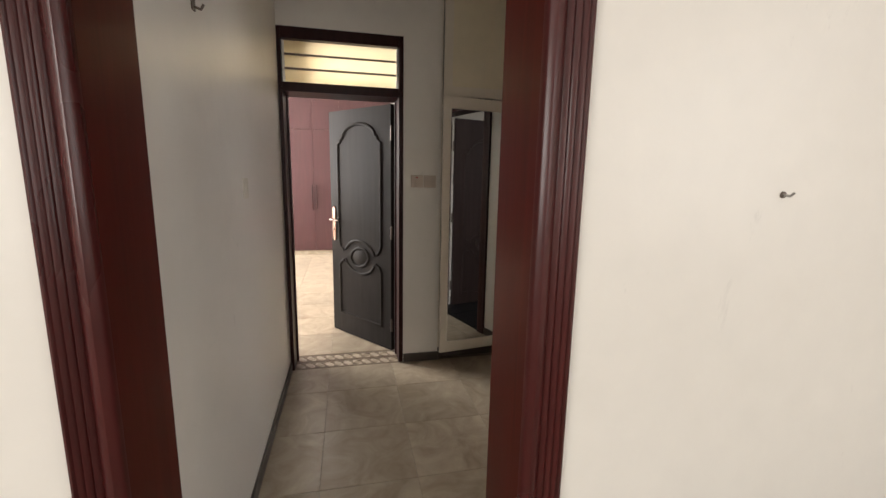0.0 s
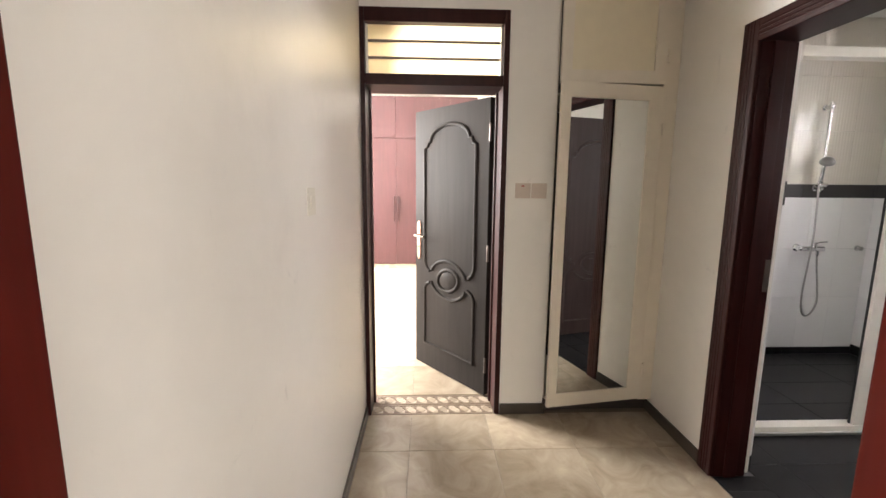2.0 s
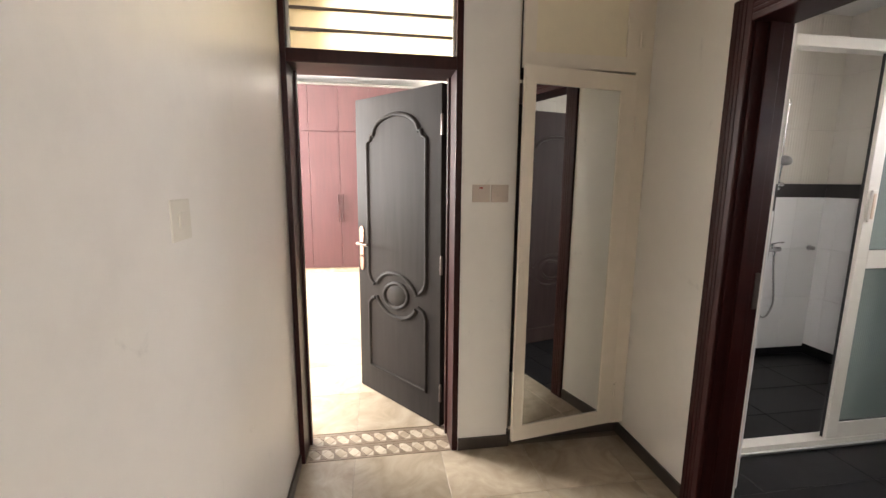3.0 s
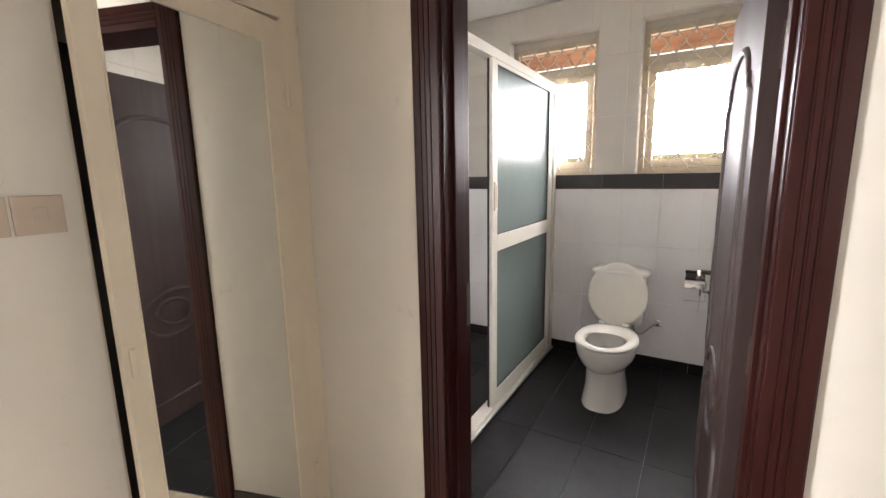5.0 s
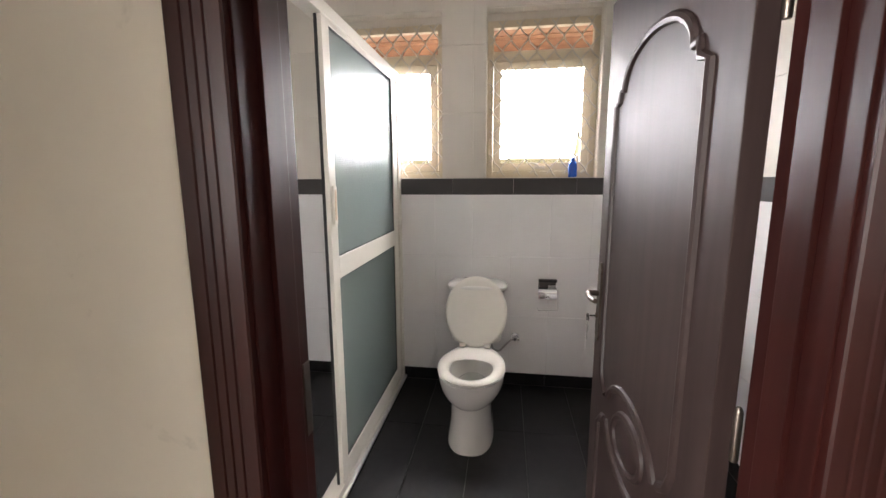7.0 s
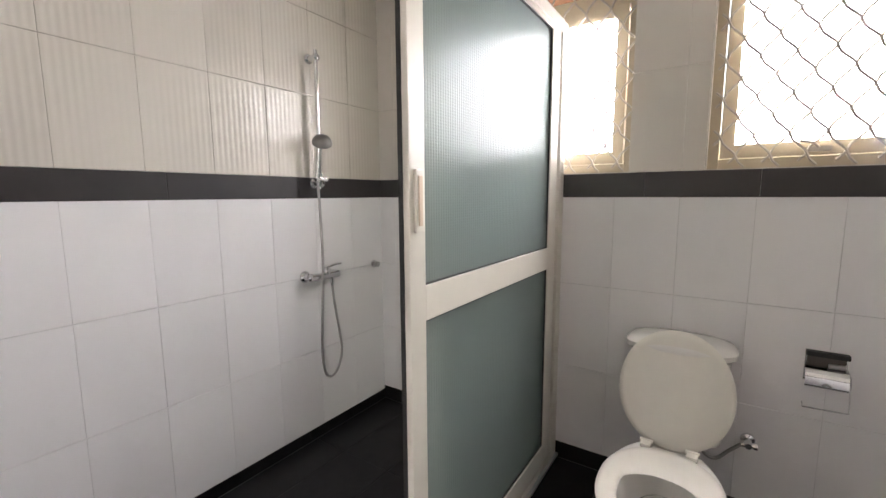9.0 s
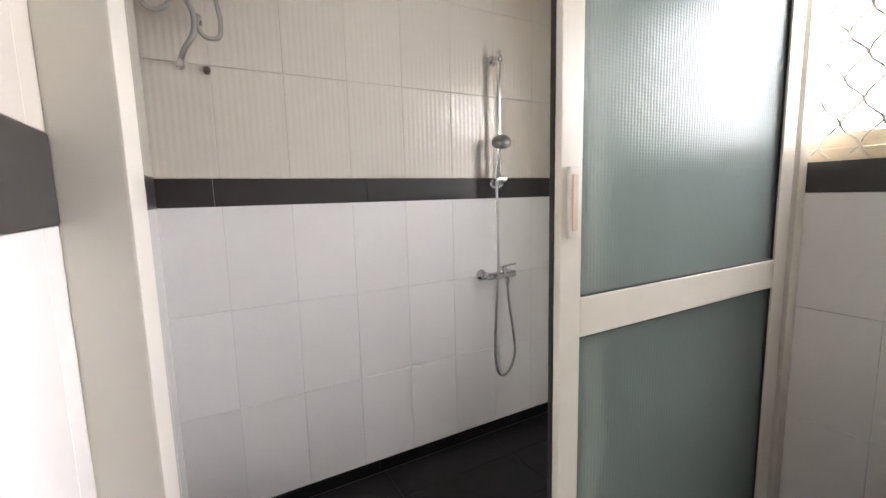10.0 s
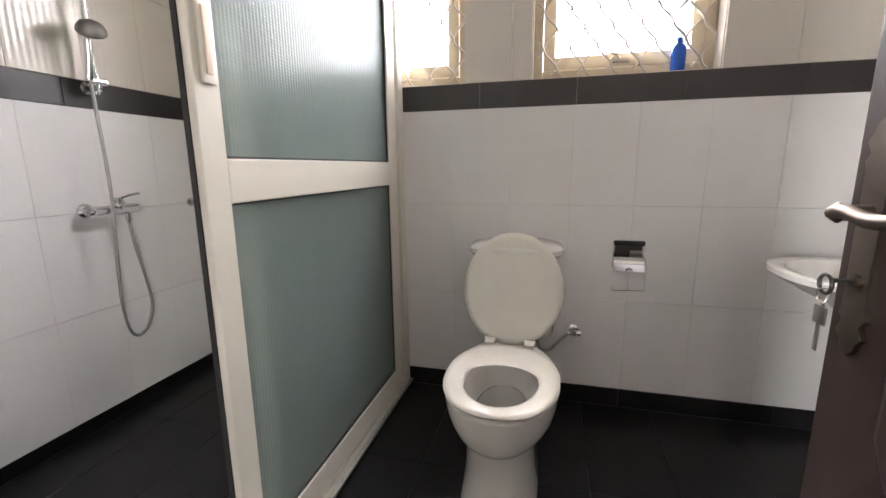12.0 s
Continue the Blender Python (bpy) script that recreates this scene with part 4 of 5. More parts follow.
def window(name, y0, y1, label):
    win = tagged(new(name), label, "window", kind="structure")
    x = XE + 0.085
    f = 0.042
    part("window_frame", boxes((x, y0 + 0.001, W_Z0 + 0.001, x + 0.045, y0 + f, W_Z1 - 0.05), bevel=0.003), WINDOW_PAINT, win)
    part("window_frame", boxes((x, y1 - f, W_Z0 + 0.001, x + 0.045, y1 - 0.001, W_Z1 - 0.05), bevel=0.003), WINDOW_PAINT, win)
    part("window_frame", boxes((x, y0 + f, W_Z0 + 0.001, x + 0.045, y1 - f, W_Z0 + 0.045), bevel=0.003), WINDOW_PAINT, win)
    part("window_frame", boxes((x, y0 + f, W_Z1 - 0.092, x + 0.045, y1 - f, W_Z1 - 0.05), bevel=0.003), WINDOW_PAINT, win)
    part("mullion", boxes((x, y0 + f, 2.172, x + 0.045, y1 - f, 2.236), bevel=0.003), WINDOW_PAINT, win)
    part("lintel", boxes((x, y0 + 0.001, W_Z1 - 0.05, x + 0.06, y1 - 0.001, W_Z1 - 0.001), bevel=0.003), FENCE_MAT, win, "pale plastered lintel edge")
    s = part("sash", boxes((x - 0.010, y0 + f + 0.004, W_Z0 + 0.048, x + 0.03, y0 + f + 0.052, 2.168), (x - 0.010, y1 - f - 0.052, W_Z0 + 0.048, x + 0.03, y1 - f - 0.004, 2.168),
                           (x - 0.010, y0 + f + 0.052, W_Z0 + 0.048, x + 0.03, y1 - f - 0.052, W_Z0 + 0.098), (x - 0.010, y0 + f + 0.052, 2.118, x + 0.03, y1 - f - 0.052, 2.168)), WINDOW_PAINT, win)
    p = part("pane", boxes((x + 0.008, y0 + f + 0.052, W_Z0 + 0.098, x + 0.013, y1 - f - 0.052, 2.118)), PANE, s, "window glass bright with daylight")
    p.visible_shadow = False
    bm = bmesh.new()
    box(bm, x - 0.030, (y0 + y1) / 2 - 0.035, W_Z0 + 0.06, x - 0.010, (y0 + y1) / 2 + 0.035, W_Z0 + 0.078, 0.003)
    tube(bm, [(x - 0.024, (y0 + y1) / 2, W_Z0 + 0.07), (x - 0.040, (y0 + y1) / 2 + 0.02, W_Z0 + 0.09), (x - 0.040, (y0 + y1) / 2 + 0.06, W_Z0 + 0.10)], 0.005, 8)
    part("latch", bm, WIRE, s, "small painted window latch", smooth=True)
    g = XE + 0.045
    for up in (True, False):
        for rod in wave_rod(y0 + 0.004, y1 - 0.004, W_Z0 + 0.01, W_Z1 - 0.055, g + (0.0 if up else 0.008), up):
            part("grille_rod", tube(bmesh.new(), rod, 0.0050, 6), WIRE, win, smooth=True)
    part("reveal", boxes((XE + 0.001, y0 + 0.0005, W_Z0 + 0.0005, XE + 0.2, y0 + 0.004, W_Z1 - 0.0005), (XE + 0.001, y1 - 0.004, W_Z0 + 0.0005, XE + 0.2, y1 - 0.0005, W_Z1 - 0.0005),
                         (XE + 0.001, y0 + 0.004, W_Z0 + 0.0005, XE + 0.2, y1 - 0.004, W_Z0 + 0.004), (XE + 0.001, y0 + 0.004, W_Z1 - 0.004, XE + 0.2, y1 - 0.004, W_Z1 - 0.0005)), FENCE_MAT, win,
         "white plastered window reveal")
    return win


window("window_1", *W1, "cream aluminium window with a wavy grille beside the shower")
window("window_2", *W2, "cream aluminium window with a wavy grille above the toilet")

eave = thing("eave", pose(XE + 0.2, 1.0, 2.62), "brown boarded roof eave outside the bathroom windows", "eave")
for i in range(9):
    part("board", boxes((0.01 + i * 0.105, 0, 0.008 * (i % 2), 0.108 + i * 0.105, 3.4, 0.03), bevel=0.002), SOFFIT, eave)
part("fascia", boxes((0.96, 0, -0.12, 0.985, 3.4, 0.05), bevel=0.003), SOFFIT, eave, "brown fascia board")


# ---- toilet ----
TY = 2.480
wc = thing("toilet", pose(0, TY, 0), "white ceramic close-coupled toilet with its lid raised", "toilet")
bm = bmesh.new()
loft(bm, [oval(3.14, 0, 0.0, 0.255, 0.128, 40, 2.6, 0.30), oval(3.14, 0, 0.03, 0.250, 0.124, 40, 2.6, 0.30), oval(3.15, 0, 0.12, 0.228, 0.114, 40, 2.4, 0.29),
          oval(3.15, 0, 0.205, 0.226, 0.116, 40, 2.3, 0.29), oval(3.15, 0, 0.235, 0.232, 0.122, 40, 2.2, 0.29), oval(3.14, 0, 0.252, 0.243, 0.140, 40, 2.1, 0.30), oval(3.13, 0, 0.278, 0.253, 0.160, 40, 2.05, 0.31), oval(3.125, 0, 0.31, 0.258, 0.175, 40, 2.05, 0.32),
          oval(3.12, 0, 0.355, 0.262, 0.184, 40, 2.05, 0.33), oval(3.12, 0, 0.385, 0.263, 0.187, 40, 2.05, 0.33), oval(3.12, 0, 0.390, 0.255, 0.178, 40, 2.05, 0.32),
          oval(3.09, 0, 0.388, 0.185, 0.120, 40, 2.0, 0.20), oval(3.09, 0, 0.36, 0.175, 0.112, 40, 2.0, 0.19), oval(3.10, 0, 0.30, 0.150, 0.095, 40, 2.0, 0.17),
          oval(3.13, 0, 0.22, 0.105, 0.070, 40, 2.0, 0.12), oval(3.15, 0, 0.17, 0.06, 0.045, 40, 2.0, 0.07)])
part("bowl", bm, CERAMIC, wc, smooth=True)
bm = bmesh.new()
loft(bm, [oval(3.103, 0, 0.283, 0.1405, 0.0885, 40, 2.0, 0.160), oval(3.103, 0, 0.286, 0.1415, 0.0895, 40, 2.0, 0.161)])
part("water", bm, WATER, wc, "still water in the bowl", smooth=True).visible_shadow = False
bm = bmesh.new()
rings = []
for k in range(12):
    t = k * math.tau / 12
    e = 0.5 + 0.5 * math.cos(t)
    rings.append(oval(3.085 + 0.02 * e, 0, 0.405 + 0.011 * math.sin(t), 0.172 + 0.077 * e, 0.121 + 0.065 * e, 44, 2.0 + 0.2 * e, 0.095 + 0.154 * e))
made = [[bm.verts.new(p) for p in r] for r in rings]
for i in range(12):
    A, B = made[i], made[(i + 1) % 12]
    for k in range(44):
        bm.faces.new((A[k], A[(k + 1) % 44], B[(k + 1) % 44], B[k]))
part("seat", bm, SEAT_PLASTIC, wc, "cream plastic seat ring", smooth=True)
bm = bmesh.new()
lid = []
for u, g in ((0.0, 0.93), (0.006, 0.99), (0.013, 1.0), (0.019, 0.97), (0.022, 0.90)):
    lid.append([Vector((3.405 - u + 0.115 * (p.x + 0.215) / 0.43, p.y, 0.388 + (p.x + 0.215) * 0.975)) for p in oval(0, 0, 0, 0.215 * g, 0.194 * g, 44, 2.05, 0.226 * g)])
loft(bm, lid)
part("lid", bm, SEAT_PLASTIC, wc, "raised oval seat lid", smooth=True)
for s in (-0.075, 0.075):
    bm = bmesh.new()
    box(bm, 3.335, s - 0.018, 0.398, 3.385, s + 0.018, 0.418, 0.005)
    tube(bm, [(3.372, s - 0.022, 0.412), (3.372, s + 0.022, 0.412)], 0.010, 10)
    part("seat_hinge", bm, SEAT_PLASTIC, wc, smooth=True)
bm = bmesh.new()
loft(bm, [oval(3.595, 0, 0.375, 0.080, 0.155, 40, 5), oval(3.595, 0, 0.40, 0.088, 0.165, 40, 5), oval(3.595, 0, 0.60, 0.092, 0.172, 40, 5), oval(3.597, 0, 0.715, 0.096, 0.174, 40, 5)])
part("cistern", bm, CERAMIC, wc, smooth=True)
bm = bmesh.new()
loft(bm, [oval(3.595, 0, 0.715, 0.100, 0.176, 40, 4.0), oval(3.590, 0, 0.730, 0.112, 0.192, 40, 3.6), oval(3.590, 0, 0.748, 0.113, 0.194, 40, 3.4),
          oval(3.592, 0, 0.762, 0.106, 0.180, 40, 3.2), oval(3.594, 0, 0.772, 0.085, 0.14, 40, 3), oval(3.596, 0, 0.775, 0.05, 0.08, 40, 2.6)])
part("cistern_lid", bm, CERAMIC, wc, smooth=True)
bm = bmesh.new()
box(bm, 3.36, -0.095, 0.31, 3.53, 0.095, 0.386, 0.02)
part("shelf", bm, CERAMIC, wc, smooth=True)
bm = bmesh.new()
tube(bm, [(3.44, 0.09, 0.10), (3.62, 0.09, 0.12), (3.703, 0.05, 0.14)], 0.045, 14)
part("waste_pipe", bm, CERAMIC, wc, smooth=True)

valve = thing("stop_valve", pose(XE - 0.012, 2.228, 0.355), "small chrome stop valve with a grey flexible pipe to the toilet", "valve")
part("flange", lathe(bmesh.new(), [(0.026, 0), (0.024, -0.006), (0.012, -0.010), (0.011, -0.03)], (0, 0, 0), 18, "x"), CHROME, valve, smooth=True)
bm = bmesh.new()
lathe(bm, [(0.014, -0.022), (0.015, -0.035), (0.012, -0.06)], (0, 0, 0), 14, "x")
tube(bm, [(-0.045, -0.018, 0.0), (-0.045, 0.022, -0.004)], 0.010, 10)
part("body", bm, CHROME, valve, smooth=True)
part("knob", tube(bmesh.new(), [(-0.045, -0.030, 0.0), (-0.045, -0.016, 0.0)], 0.014, 12), CHROME, valve, smooth=True)
part("flexible_pipe", tube(bmesh.new(), smooth_path([(-0.045, 0.022, -0.004), (-0.05, 0.06, -0.042), (-0.06, 0.105, -0.085), (-0.072, 0.148, -0.062), (-0.08, 0.160, 0.022)]), 0.007, 10), STEEL, valve, smooth=True)

paper = thing("toilet_paper_holder", pose(XE - 0.012, 2.022, 0.70), "chrome toilet paper holder with a hinged cover and empty wire", "paper holder")
part("wall_plate", boxes((-0.004, -0.060, -0.050, 0, 0.060, 0.068), bevel=0.0015), CHROME, paper)
part("top_lip", boxes((-0.030, -0.060, 0.050, -0.004, 0.060, 0.068), bevel=0.004), RUBBER, paper, "dark plastic top lip")
# the hollow's shade as a flat dark sheet on the plate
part("recess", boxes((-0.006, -0.054, -0.002, -0.004, 0.054, 0.050)), SHADE_DARK, paper, "dark sheet painted as the shade behind the cover")
bm = bmesh.new()
pr = [(-0.010, 0.012), (-0.030, 0.004), (-0.044, -0.012), (-0.050, -0.034), (-0.050, -0.056), (-0.046, -0.056), (-0.046, -0.034), (-0.040, -0.014), (-0.028, 0.000), (-0.010, 0.008)]
extrude(bm, [Vector((a, -0.060, b)) for a, b in pr], (0, 0.120, 0))
part("cover", bm, CHROME, paper, "bent chrome cover", smooth=True)
bm = bmesh.new()
tube(bm, [(-0.022, -0.050, 0.022), (-0.022, -0.005, 0.020)], 0.009, 12)
part("spindle", bm, STEEL, paper, smooth=True)
bm = bmesh.new()
tube(bm, [(-0.052, -0.012, -0.048), (-0.056, 0.0, -0.040), (-0.052, 0.012, -0.048)], 0.004, 8)
part("thumb_tab", bm, STEEL, paper, smooth=True)
part("wire", tube(bmesh.new(), [(-0.006, -0.062, 0.0), (-0.030, -0.066, -0.01), (-0.045, -0.066, -0.135), (-0.045, 0.060, -0.140), (-0.045, 0.062, -0.120)], 0.0028, 8), CHROME, paper, smooth=True)

bottle = thing("blue_bottle", pose(XE + 0.035, 1.885, W_Z0 + 0.004), "small blue plastic bottle standing on the window sill", "bottle")
bm = bmesh.new()
loft(bm, [oval(0, 0, 0, 0.015, 0.024), oval(0, 0, 0.005, 0.017, 0.026), oval(0, 0, 0.070, 0.018, 0.027), oval(0, 0, 0.088, 0.017, 0.025), oval(0, 0, 0.099, 0.013, 0.018), oval(0, 0, 0.104, 0.010, 0.012)])
part("body", bm, BLUE, bottle, smooth=True)
part("cap", lathe(bmesh.new(), [(0.010, 0.102), (0.011, 0.106), (0.011, 0.120), (0.009, 0.125)], (0, 0, 0), 16), BLUE, bottle, "blue screw cap", smooth=True)

# ---- pedestal basin ----
BX, BY = 3.31, YBS + 0.011
basin = thing("wash_basin", pose(BX, BY, -0.045), "white ceramic pedestal wash basin against the tiled wall", "basin")
bm = bmesh.new()


def half_basin(z, w, d, n=40):
    out = []
    for i in range(n):
        t = i * math.tau / n
        c, s = math.cos(t), math.sin(t)
        out.append(Vector((1.2 * w * math.copysign(abs(c) ** 0.8, c), 0.19 + (1.13 * d - 0.19) * abs(s) ** 0.85 if s > 0 else 0.19 - 0.19 * abs(s) ** 0.35, z)))
    return out


def inner(z, w, d):
    return [Vector((p.x, 0.235 + (p.y - 0.235) * d, z)) for p in half_basin(z, w, 0.50)]


loft(bm, [half_basin(0.655, 0.085, 0.225), half_basin(0.705, 0.130, 0.290), half_basin(0.752, 0.186, 0.372), half_basin(0.785, 0.210, 0.414), half_basin(0.800, 0.208, 0.412),
          half_basin(0.804, 0.197, 0.400), inner(0.798, 0.165, 0.56), inner(0.77, 0.155, 0.53), inner(0.735, 0.12, 0.42), inner(0.715, 0.06, 0.25)])
part("bowl", bm, CERAMIC, basin, smooth=True)
bm = bmesh.new()
loft(bm, [oval(0, 0.15, 0.045, 0.115, 0.105, 32, 2.6), oval(0, 0.15, 0.075, 0.105, 0.098, 32, 2.6), oval(0, 0.15, 0.17, 0.08, 0.08, 32), oval(0, 0.15, 0.45, 0.078, 0.078, 32), oval(0, 0.16, 0.66, 0.088, 0.09, 32)])
part("pedestal", bm, CERAMIC, basin, smooth=True)

# ---- shower fittings ----
SX, SY = 3.188, YS - 0.012
shower = thing("hand_shower", pose(SX, SY, 0), "chrome slide-rail hand shower with a grey hose on the tiled wall", "shower")
part("rail", tube(bmesh.new(), [(0, -0.058, 1.375), (0, -0.058, 2.055)], 0.0105, 14), CHROME, shower, smooth=True)
for z in (2.02, 1.402):
    bm = bmesh.new()
    lathe(bm, [(0.024, 0.0), (0.024, -0.008), (0.014, -0.014), (0.013, -0.045), (0.018, -0.05), (0.018, -0.070), (0.010, -0.075)], (0, 0, z), 16, "y")
    part("bracket", bm, CHROME, shower, smooth=True)
bm = bmesh.new()
tube(bm, [(-0.035, -0.062, 1.425), (0.035, -0.066, 1.425)], 0.015, 12)
tube(bm, [(0.0, -0.058, 1.40), (0.0, -0.058, 1.45)], 0.019, 12)
part("slider", bm, CHROME, shower, smooth=True)
bm = bmesh.new()
tube(bm, smooth_path([(-0.034, -0.075, 1.425), (-0.030, -0.085, 1.50), (-0.030, -0.092, 1.560), (-0.024, -0.098, 1.595)]), 0.0135, 12)
part("handset", bm, CHROME, shower, smooth=True)
bm = bmesh.new()
lathe(bm, [(0.001, 0.034), (0.016, 0.032), (0.036, 0.022), (0.048, 0.004), (0.050, -0.010), (0.044, -0.016), (0.001, -0.018)], (0, 0, 0), 28)
head = part("shower_head", bm, HEAD_GREY, shower, "round dull metal spray head", smooth=True)
head.matrix_local = pose(-0.022, -0.108, 1.606, 30, -22, 0)
mixer = part("mixer_body", tube(bmesh.new(), [(-0.092, -0.062, 0.918), (0.090, -0.062, 0.918)], 0.020, 16), CHROME, shower, "chrome wall mixer", smooth=True)
for x in (-0.080, 0.070):
    bm = bmesh.new()
    lathe(bm, [(0.032, 0.0), (0.031, -0.006), (0.020, -0.016), (0.018, -0.050), (0.022, -0.056), (0.014, -0.07)], (x, 0, 0.918), 18, "y")
    part("wall_union", bm, CHROME, shower, smooth=True)
bm = bmesh.new()
lathe(bm, [(0.021, 0.918), (0.022, 0.955), (0.016, 0.968)], (0.012, -0.062, 0), 16)
tube(bm, smooth_path([(0.012, -0.062, 0.960), (0.035, -0.095, 0.976), (0.055, -0.130, 0.984)]), 0.008, 10, flat=(0.011, 0.006))
part("mixer_lever", bm, CHROME, shower, smooth=True)
bm = bmesh.new()
lathe(bm, [(0.012, 0.905), (0.012, 0.875), (0.009, 0.86)], (0.045, -0.064, 0), 12)
part("hose_nut", bm, CHROME, shower, smooth=True)
hose = smooth_path([(0.045, -0.064, 0.868), (0.052, -0.070, 0.76), (0.078, -0.075, 0.58), (0.085, -0.075, 0.47), (0.050, -0.075, 0.385), (0.0, -0.075, 0.362), (-0.036, -0.075, 0.41),
                    (-0.050, -0.078, 0.54), (-0.044, -0.086, 0.75), (-0.036, -0.094, 1.0), (-0.034, -0.086, 1.25), (-0.034, -0.078, 1.41)], 7)
part("hose", tube(bmesh.new(), hose, 0.0068, 10), STEEL, shower, "grey metal shower hose", smooth=True)

knob = thing("stopcock_knob", pose(3.628, SY, 0.915), "small round metal stopcock on the shower wall", "stopcock")
part("rose", lathe(bmesh.new(), [(0.024, 0), (0.023, -0.005), (0.012, -0.009)], (0, 0, 0), 18, "y"), CHROME, knob, smooth=True)
part("knob", lathe(bmesh.new(), [(0.010, -0.006), (0.010, -0.022), (0.017, -0.026), (0.016, -0.040), (0.008, -0.044)], (0, 0, 0), 16, "y"), STEEL, knob, smooth=True)

pipes = thing("heater_hoses", pose(-0.055, SY, 0), "grey flexible water hoses hanging from two chrome wall outlets", "hoses")
for x, z in ((1.868, 1.832), (1.935, 1.990)):
    bm = bmesh.new()
    lathe(bm, [(0.016, 0), (0.015, -0.006), (0.010, -0.012), (0.010, -0.045), (0.013, -0.05), (0.010, -0.06)], (x, 0, z), 14, "y")
    part("outlet", bm, CHROME, pipes, smooth=True)
part("hose", tube(bmesh.new(), smooth_path([(1.868, -0.045, 1.832), (1.885, -0.065, 1.872), (1.918, -0.075, 1.93), (1.920, -0.070, 2.00), (1.890, -0.060, 2.07), (1.872, -0.03, 2.14), (1.872, 0.0, 2.17)]), 0.0095, 10), STEEL, pipes, smooth=True)
part("hose", tube(bmesh.new(), smooth_path([(1.935, -0.05, 1.990), (1.930, -0.07, 1.955), (1.955, -0.075, 1.92), (1.995, -0.075, 1.925), (2.005, -0.07, 1.98), (1.995, -0.06, 2.06), (1.985, -0.03, 2.14), (1.985, 0.0, 2.17)]), 0.008, 10), STEEL, pipes, smooth=True)
part("hose", tube(bmesh.new(), smooth_path([(1.872, 0.0, 2.10), (1.862, -0.04, 2.06), (1.845, -0.06, 2.012), (1.808, -0.06, 1.990), (1.780, -0.055, 2.004),
                                            (1.762, -0.05, 2.05), (1.758, -0.03, 2.12), (1.758, 0.0, 2.16)]), 0.0085, 10), STEEL, pipes, smooth=True)
stub = thing("capped_outlet", pose(1.895, SY, 1.822), "dark capped water outlet in the tiled wall", "outlet")
part("cap", lathe(bmesh.new(), [(0.012, 0), (0.012, -0.026), (0.008, -0.03)], (0, 0, 0), 12, "y"), BRONZE, stub, smooth=True)


# ---- tiles: pieces of floors and walls ----
TILE_MESH = {}


def tile_mesh(kind, w, h, mat, thick=0.010, bev=0.002):
    """One tile, local x along its width, z along its height, its face towards -y; origin at its lower left corner on the wall."""
    key = (kind, mat.name, round(w, 4), round(h, 4))
    if key not in TILE_MESH:
        me = bpy.data.meshes.new(kind)
        g = 0.0007
        gx, gz = (0.00045, 0.0008) if kind == "wall_tile" else (g, g)
        x0, x1, z0, z1 = gx, w - gx, gz, h - gz
        b = min(0.0012 if kind == "wall_tile" else bev, 0.2 * min(w, h))
        vs = [(x0, 0, z0), (x1, 0, z0), (x1, 0, z1), (x0, 0, z1), (x0, -thick + b * 0.6, z0), (x1, -thick + b * 0.6, z0), (x1, -thick + b * 0.6, z1),
              (x0, -thick + b * 0.6, z1), (x0 + b, -thick, z0 + b), (x1 - b, -thick, z0 + b), (x1 - b, -thick, z1 - b), (x0 + b, -thick, z1 - b)]
        fs = [(8, 9, 10, 11)] + [(i, (i + 1) % 4, 4 + (i + 1) % 4, 4 + i) for i in range(4)] + [(4 + i, 4 + (i + 1) % 4, 8 + (i + 1) % 4, 8 + i) for i in range(4)]
        me.from_pydata(vs, [], fs)
        me.materials.append(mat)
        TILE_MESH[key] = me
    return TILE_MESH[key]


def lay(parent, kind, mat, frame_m, us, vs, holes=(), jitter=0.0006, thick=0.010):
    """Tiles between the joints us and vs of one surface; holes: rectangles (u0, u1, v0, v1) left open."""
    for v0, v1 in zip(vs, vs[1:]):
        for u0, u1 in zip(us, us[1:]):
            cells = [(u0, u1, v0, v1)]
            for a, b, c, d in holes:
                nxt = []
                for p, q, r, s in cells:
                    if q <= a or p >= b or s <= c or r >= d:
                        nxt.append((p, q, r, s))
                        continue
                    if p < a: nxt.append((p, a, r, s))
                    if q > b: nxt.append((b, q, r, s))
                    m0, m1 = max(p, a), min(q, b)
                    if r < c: nxt.append((m0, m1, r, c))
                    if s > d: nxt.append((m0, m1, d, s))
                cells = nxt
            for p, q, r, s in cells:
                if q - p < 0.008 or s - r < 0.008:
                    continue
                ob = new(kind, tile_mesh(kind, q - p, s - r, mat, thick))
                ob.parent = parent
                ob.matrix_world = frame_m @ pose(p, random.uniform(-jitter, 0), r)


def joints(origin, pitch, lo, hi):
    k = math.floor((lo - origin) / pitch)
    out = [lo]
    x = origin + k * pitch
    while x < hi - 0.004:
        if x > lo + 0.004:
            out.append(x)
        x += pitch
    return out + [hi]


SK = 0.085
LOW = [SK, 0.500, 0.912, 1.325]
HIGH = [1.432, 1.845, 2.258, BATH_C]
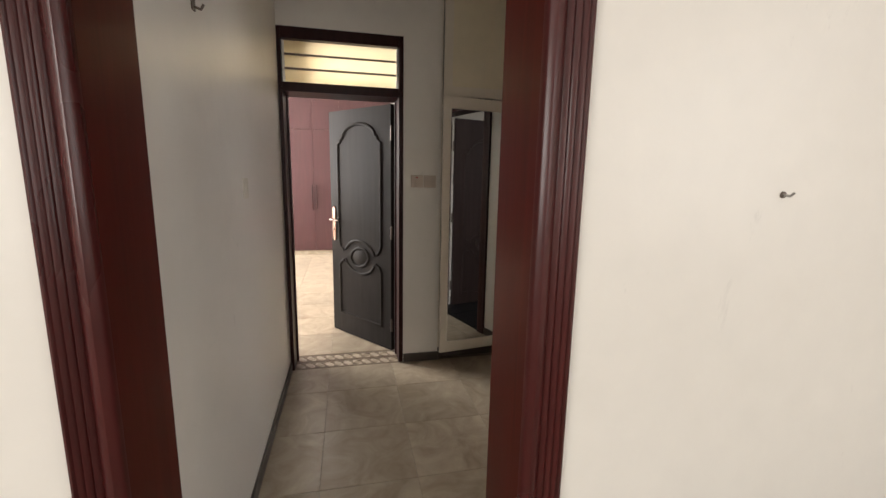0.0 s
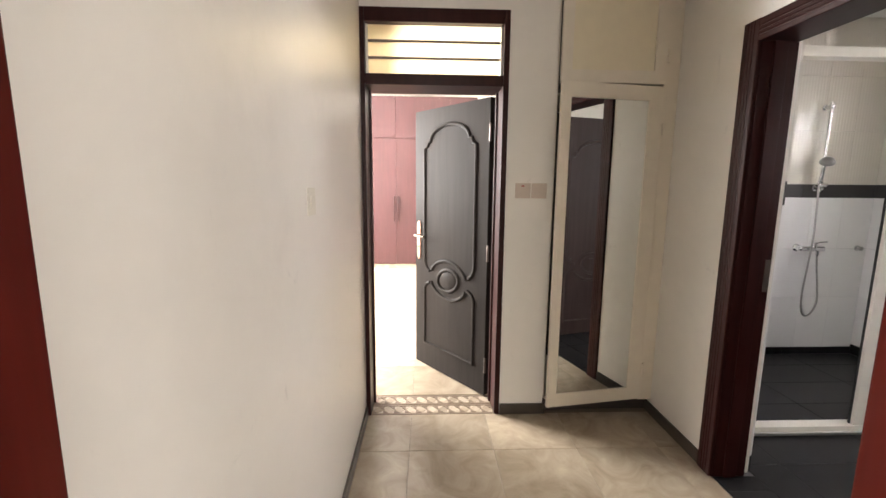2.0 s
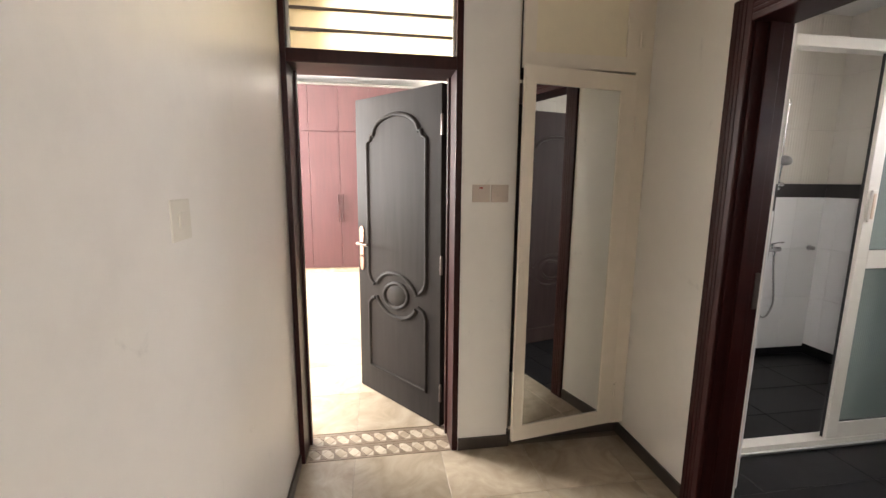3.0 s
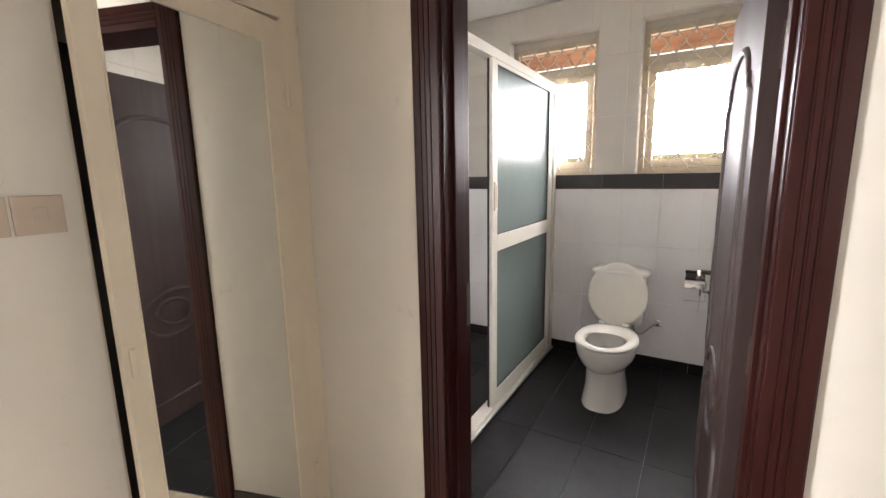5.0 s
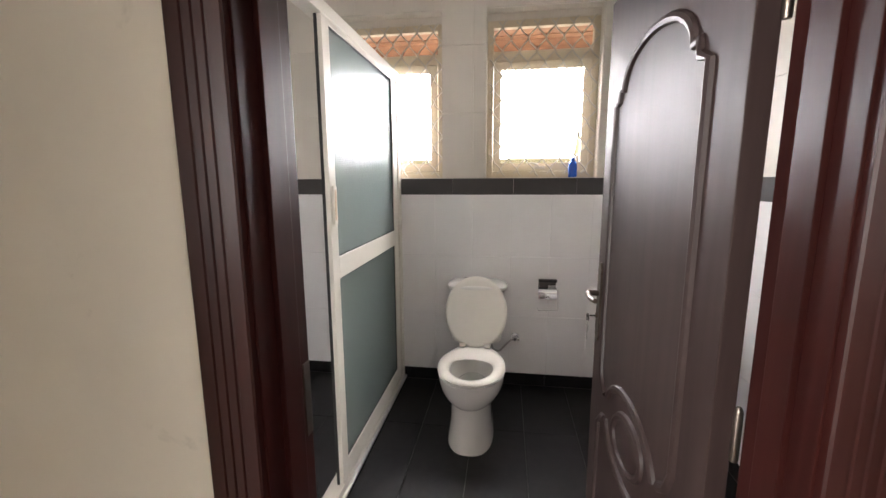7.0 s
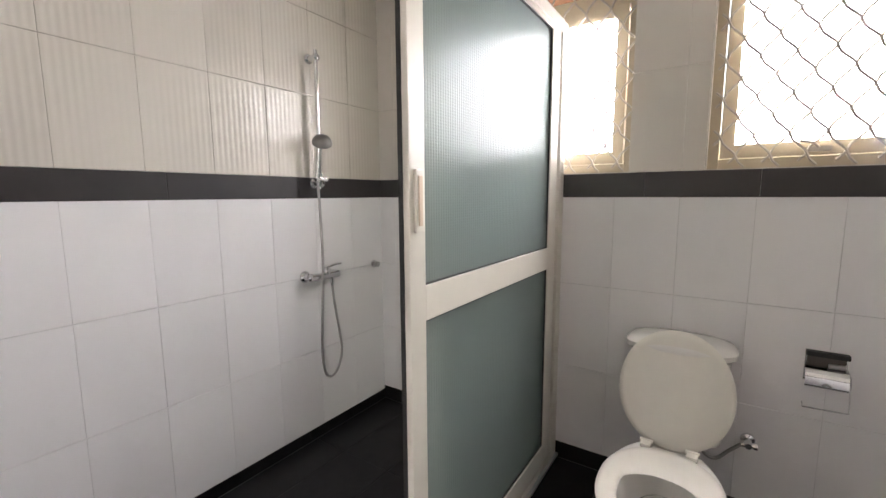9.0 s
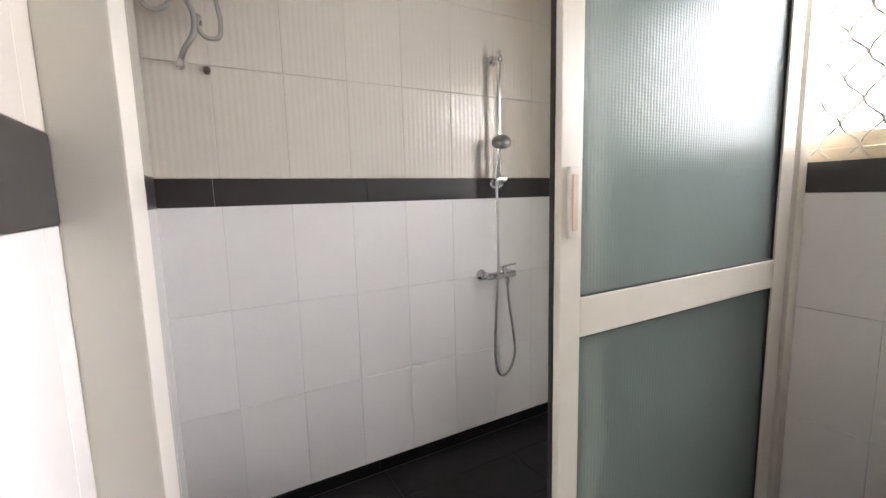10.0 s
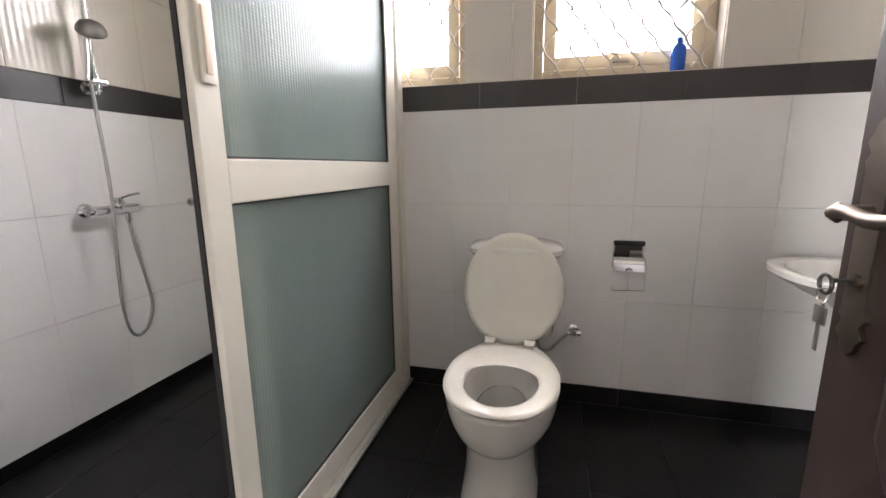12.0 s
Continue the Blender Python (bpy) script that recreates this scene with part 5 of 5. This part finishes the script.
# window wall: u = -y, looking east
m_e = pose(XE, 0, 0, 0, 0, -90)
hole_e = [(-W2[1], -W2[0], W_Z0, W_Z1), (-W1[1], -W1[0], W_Z0, W_Z1)]
ue = [-u for u in reversed(joints(2.780, 0.2555, YBS + 0.012, YS))]
lay(wall_window, "wall_tile", PLAIN_TILE, m_e, ue, LOW, hole_e)
lay(wall_window, "wall_tile", UPPER_TILE, m_e, ue, HIGH, hole_e)
lay(wall_window, "band_tile", BAND_TILE, m_e, [-u for u in reversed(joints(2.26, 0.40, YBS + 0.012, YS))], [1.325, 1.432], thick=0.012)
lay(wall_window, "skirting_tile", BLACK_TILE, m_e, [-u for u in reversed(joints(2.02, 0.61, YBS + 0.012, YS))], [0.0, SK], thick=0.013)
# shower back wall: u = x, looking north
m_n = pose(0, YS, 0)
un = joints(2.162, 0.2585, XW + 0.012, XE - 0.010)
lay(wall_shower, "wall_tile", PLAIN_TILE, m_n, un, [0.062] + LOW[1:])
lay(wall_shower, "wall_tile", WALL_TILE, m_n, un, HIGH)
lay(wall_shower, "band_tile", BAND_TILE, m_n, joints(2.49, 0.61, XW + 0.012, XE - 0.012), [1.325, 1.432], thick=0.012)
lay(wall_shower, "skirting_tile", BLACK_TILE, m_n, joints(2.49, 0.61, XW + 0.012, XE - 0.012), [0.0, 0.062], thick=0.013)
# west wall: u = y, looking west
m_w = pose(XW + 0.003, 0, 0, 0, 0, 90)
hole_w = [(BD_S - 0.031, BD_N + 0.031, 0, BD_H + 0.031)]
uw = joints(2.93, 0.2555, YBS + 0.012, YS - 0.010)
lay(wall_west, "wall_tile", PLAIN_TILE, m_w, uw, LOW, hole_w)
lay(wall_west, "wall_tile", UPPER_TILE, m_w, uw, HIGH, hole_w)
lay(wall_west, "band_tile", BAND_TILE, m_w, joints(3.2, 0.61, YBS + 0.012, YS - 0.012), [1.325, 1.432], hole_w, thick=0.012)
lay(wall_west, "skirting_tile", BLACK_TILE, m_w, joints(3.2, 0.61, YBS + 0.012, YS - 0.013), [0.0, SK], hole_w, thick=0.013)
# south wall: u = -x, looking south
m_s = pose(0, YBS + 0.003, 0, 0, 0, 180)
us_ = [-u for u in reversed(joints(2.2, 0.2555, XW + 0.014, XE - 0.010))]
lay(wall_south, "wall_tile", PLAIN_TILE, m_s, us_, LOW)
lay(wall_south, "wall_tile", UPPER_TILE, m_s, us_, HIGH)
lay(wall_south, "band_tile", BAND_TILE, m_s, [-u for u in reversed(joints(2.2, 0.61, XW + 0.015, XE - 0.012))], [1.325, 1.432], thick=0.012)
lay(wall_south, "skirting_tile", BLACK_TILE, m_s, [-u for u in reversed(joints(2.2, 0.61, XW + 0.016, XE - 0.013))], [0.0, SK], thick=0.013)

# floors: local z of a tile lies along world y, its face looks up
m_f = Matrix(((1, 0, 0, 0), (0, 0, 1, 0), (0, -1, 0, -0.010), (0, 0, 0, 1)))
lay(floor_bath, "floor_tile", BLACK_TILE, m_f, joints(2.520, 0.62, XW + 0.016, XE - 0.014), joints(2.180, 0.295, YBS + 0.016, YS - 0.014), jitter=0.0004)
lay(floor_bath, "threshold_tile", BLACK_TILE, m_f, [XR + 0.006, XW + 0.016], joints(2.180, 0.41, BD_S, BD_N), jitter=0.0)
lay(floor, "floor_tile", HALL_TILE, m_f, joints(-0.012, 0.452, XL + 0.002, XR - 0.001), joints(2.478, 0.452, Y1, YF), jitter=0.0004)
lay(floor, "floor_tile", HALL_TILE, m_f, joints(-0.012, 0.452, ENT_L, ENT_R), joints(0.67, 0.452, 0.0, Y1), jitter=0.0004)
lay(floor, "floor_tile", HALL_TILE, m_f, joints(-0.012, 0.452, -2.0, XR - 0.012), joints(3.53, 0.452, YB + 0.012, 7.88), jitter=0.0004, holes=[(0.71, XR, YB, 4.03)])

# decorated threshold strip in the bedroom doorway
strip = tagged(new("threshold_strip"), "two-row beige and brown mosaic strip in the bedroom doorway", "threshold", kind="structure")
part("bed", boxes((FL, YF, -0.004, FR, YB + 0.010, -0.0025)), BORDER_DARK, strip)
for r, y0 in enumerate((YF + 0.004, YF + 0.122)):
    y1 = y0 + 0.108
    for a, b in ((y0, y0 + 0.014), (y1 - 0.014, y1)):
        part("edge_piece", boxes((FL + 0.001, a, -0.003, FR - 0.001, b, 0.0), bevel=0.0008), BORDER_DARK, strip)
    n = 11
    w = (FR - FL - 0.004) / n
    ya, yb = y0 + 0.016, y1 - 0.016
    ym = (ya + yb) / 2
    for i in range(n):
        x = FL + 0.002 + i * w
        g = 0.002
        for pts, mat in (([(x + g * 2, ym), (x + w / 2, ya + g), (x + w - g * 2, ym), (x + w / 2, yb - g)], BORDER_LIGHT if (i + r) % 2 else HALL_TILE),
                         ([(x + g, ya), (x + w / 2 - g, ya), (x + g, ym - g * 2)], BORDER_DARK), ([(x + w / 2 + g, ya), (x + w - g, ya), (x + w - g, ym - g * 2)], BORDER_LIGHT),
                         ([(x + g, yb), (x + w / 2 - g, yb), (x + g, ym + g * 2)], BORDER_LIGHT), ([(x + w / 2 + g, yb), (x + w - g, yb), (x + w - g, ym + g * 2)], BORDER_DARK)):
            part("mosaic_piece", extrude(bmesh.new(), [Vector((a, b, -0.003)) for a, b in pts], (0, 0, 0.003)), mat, strip)
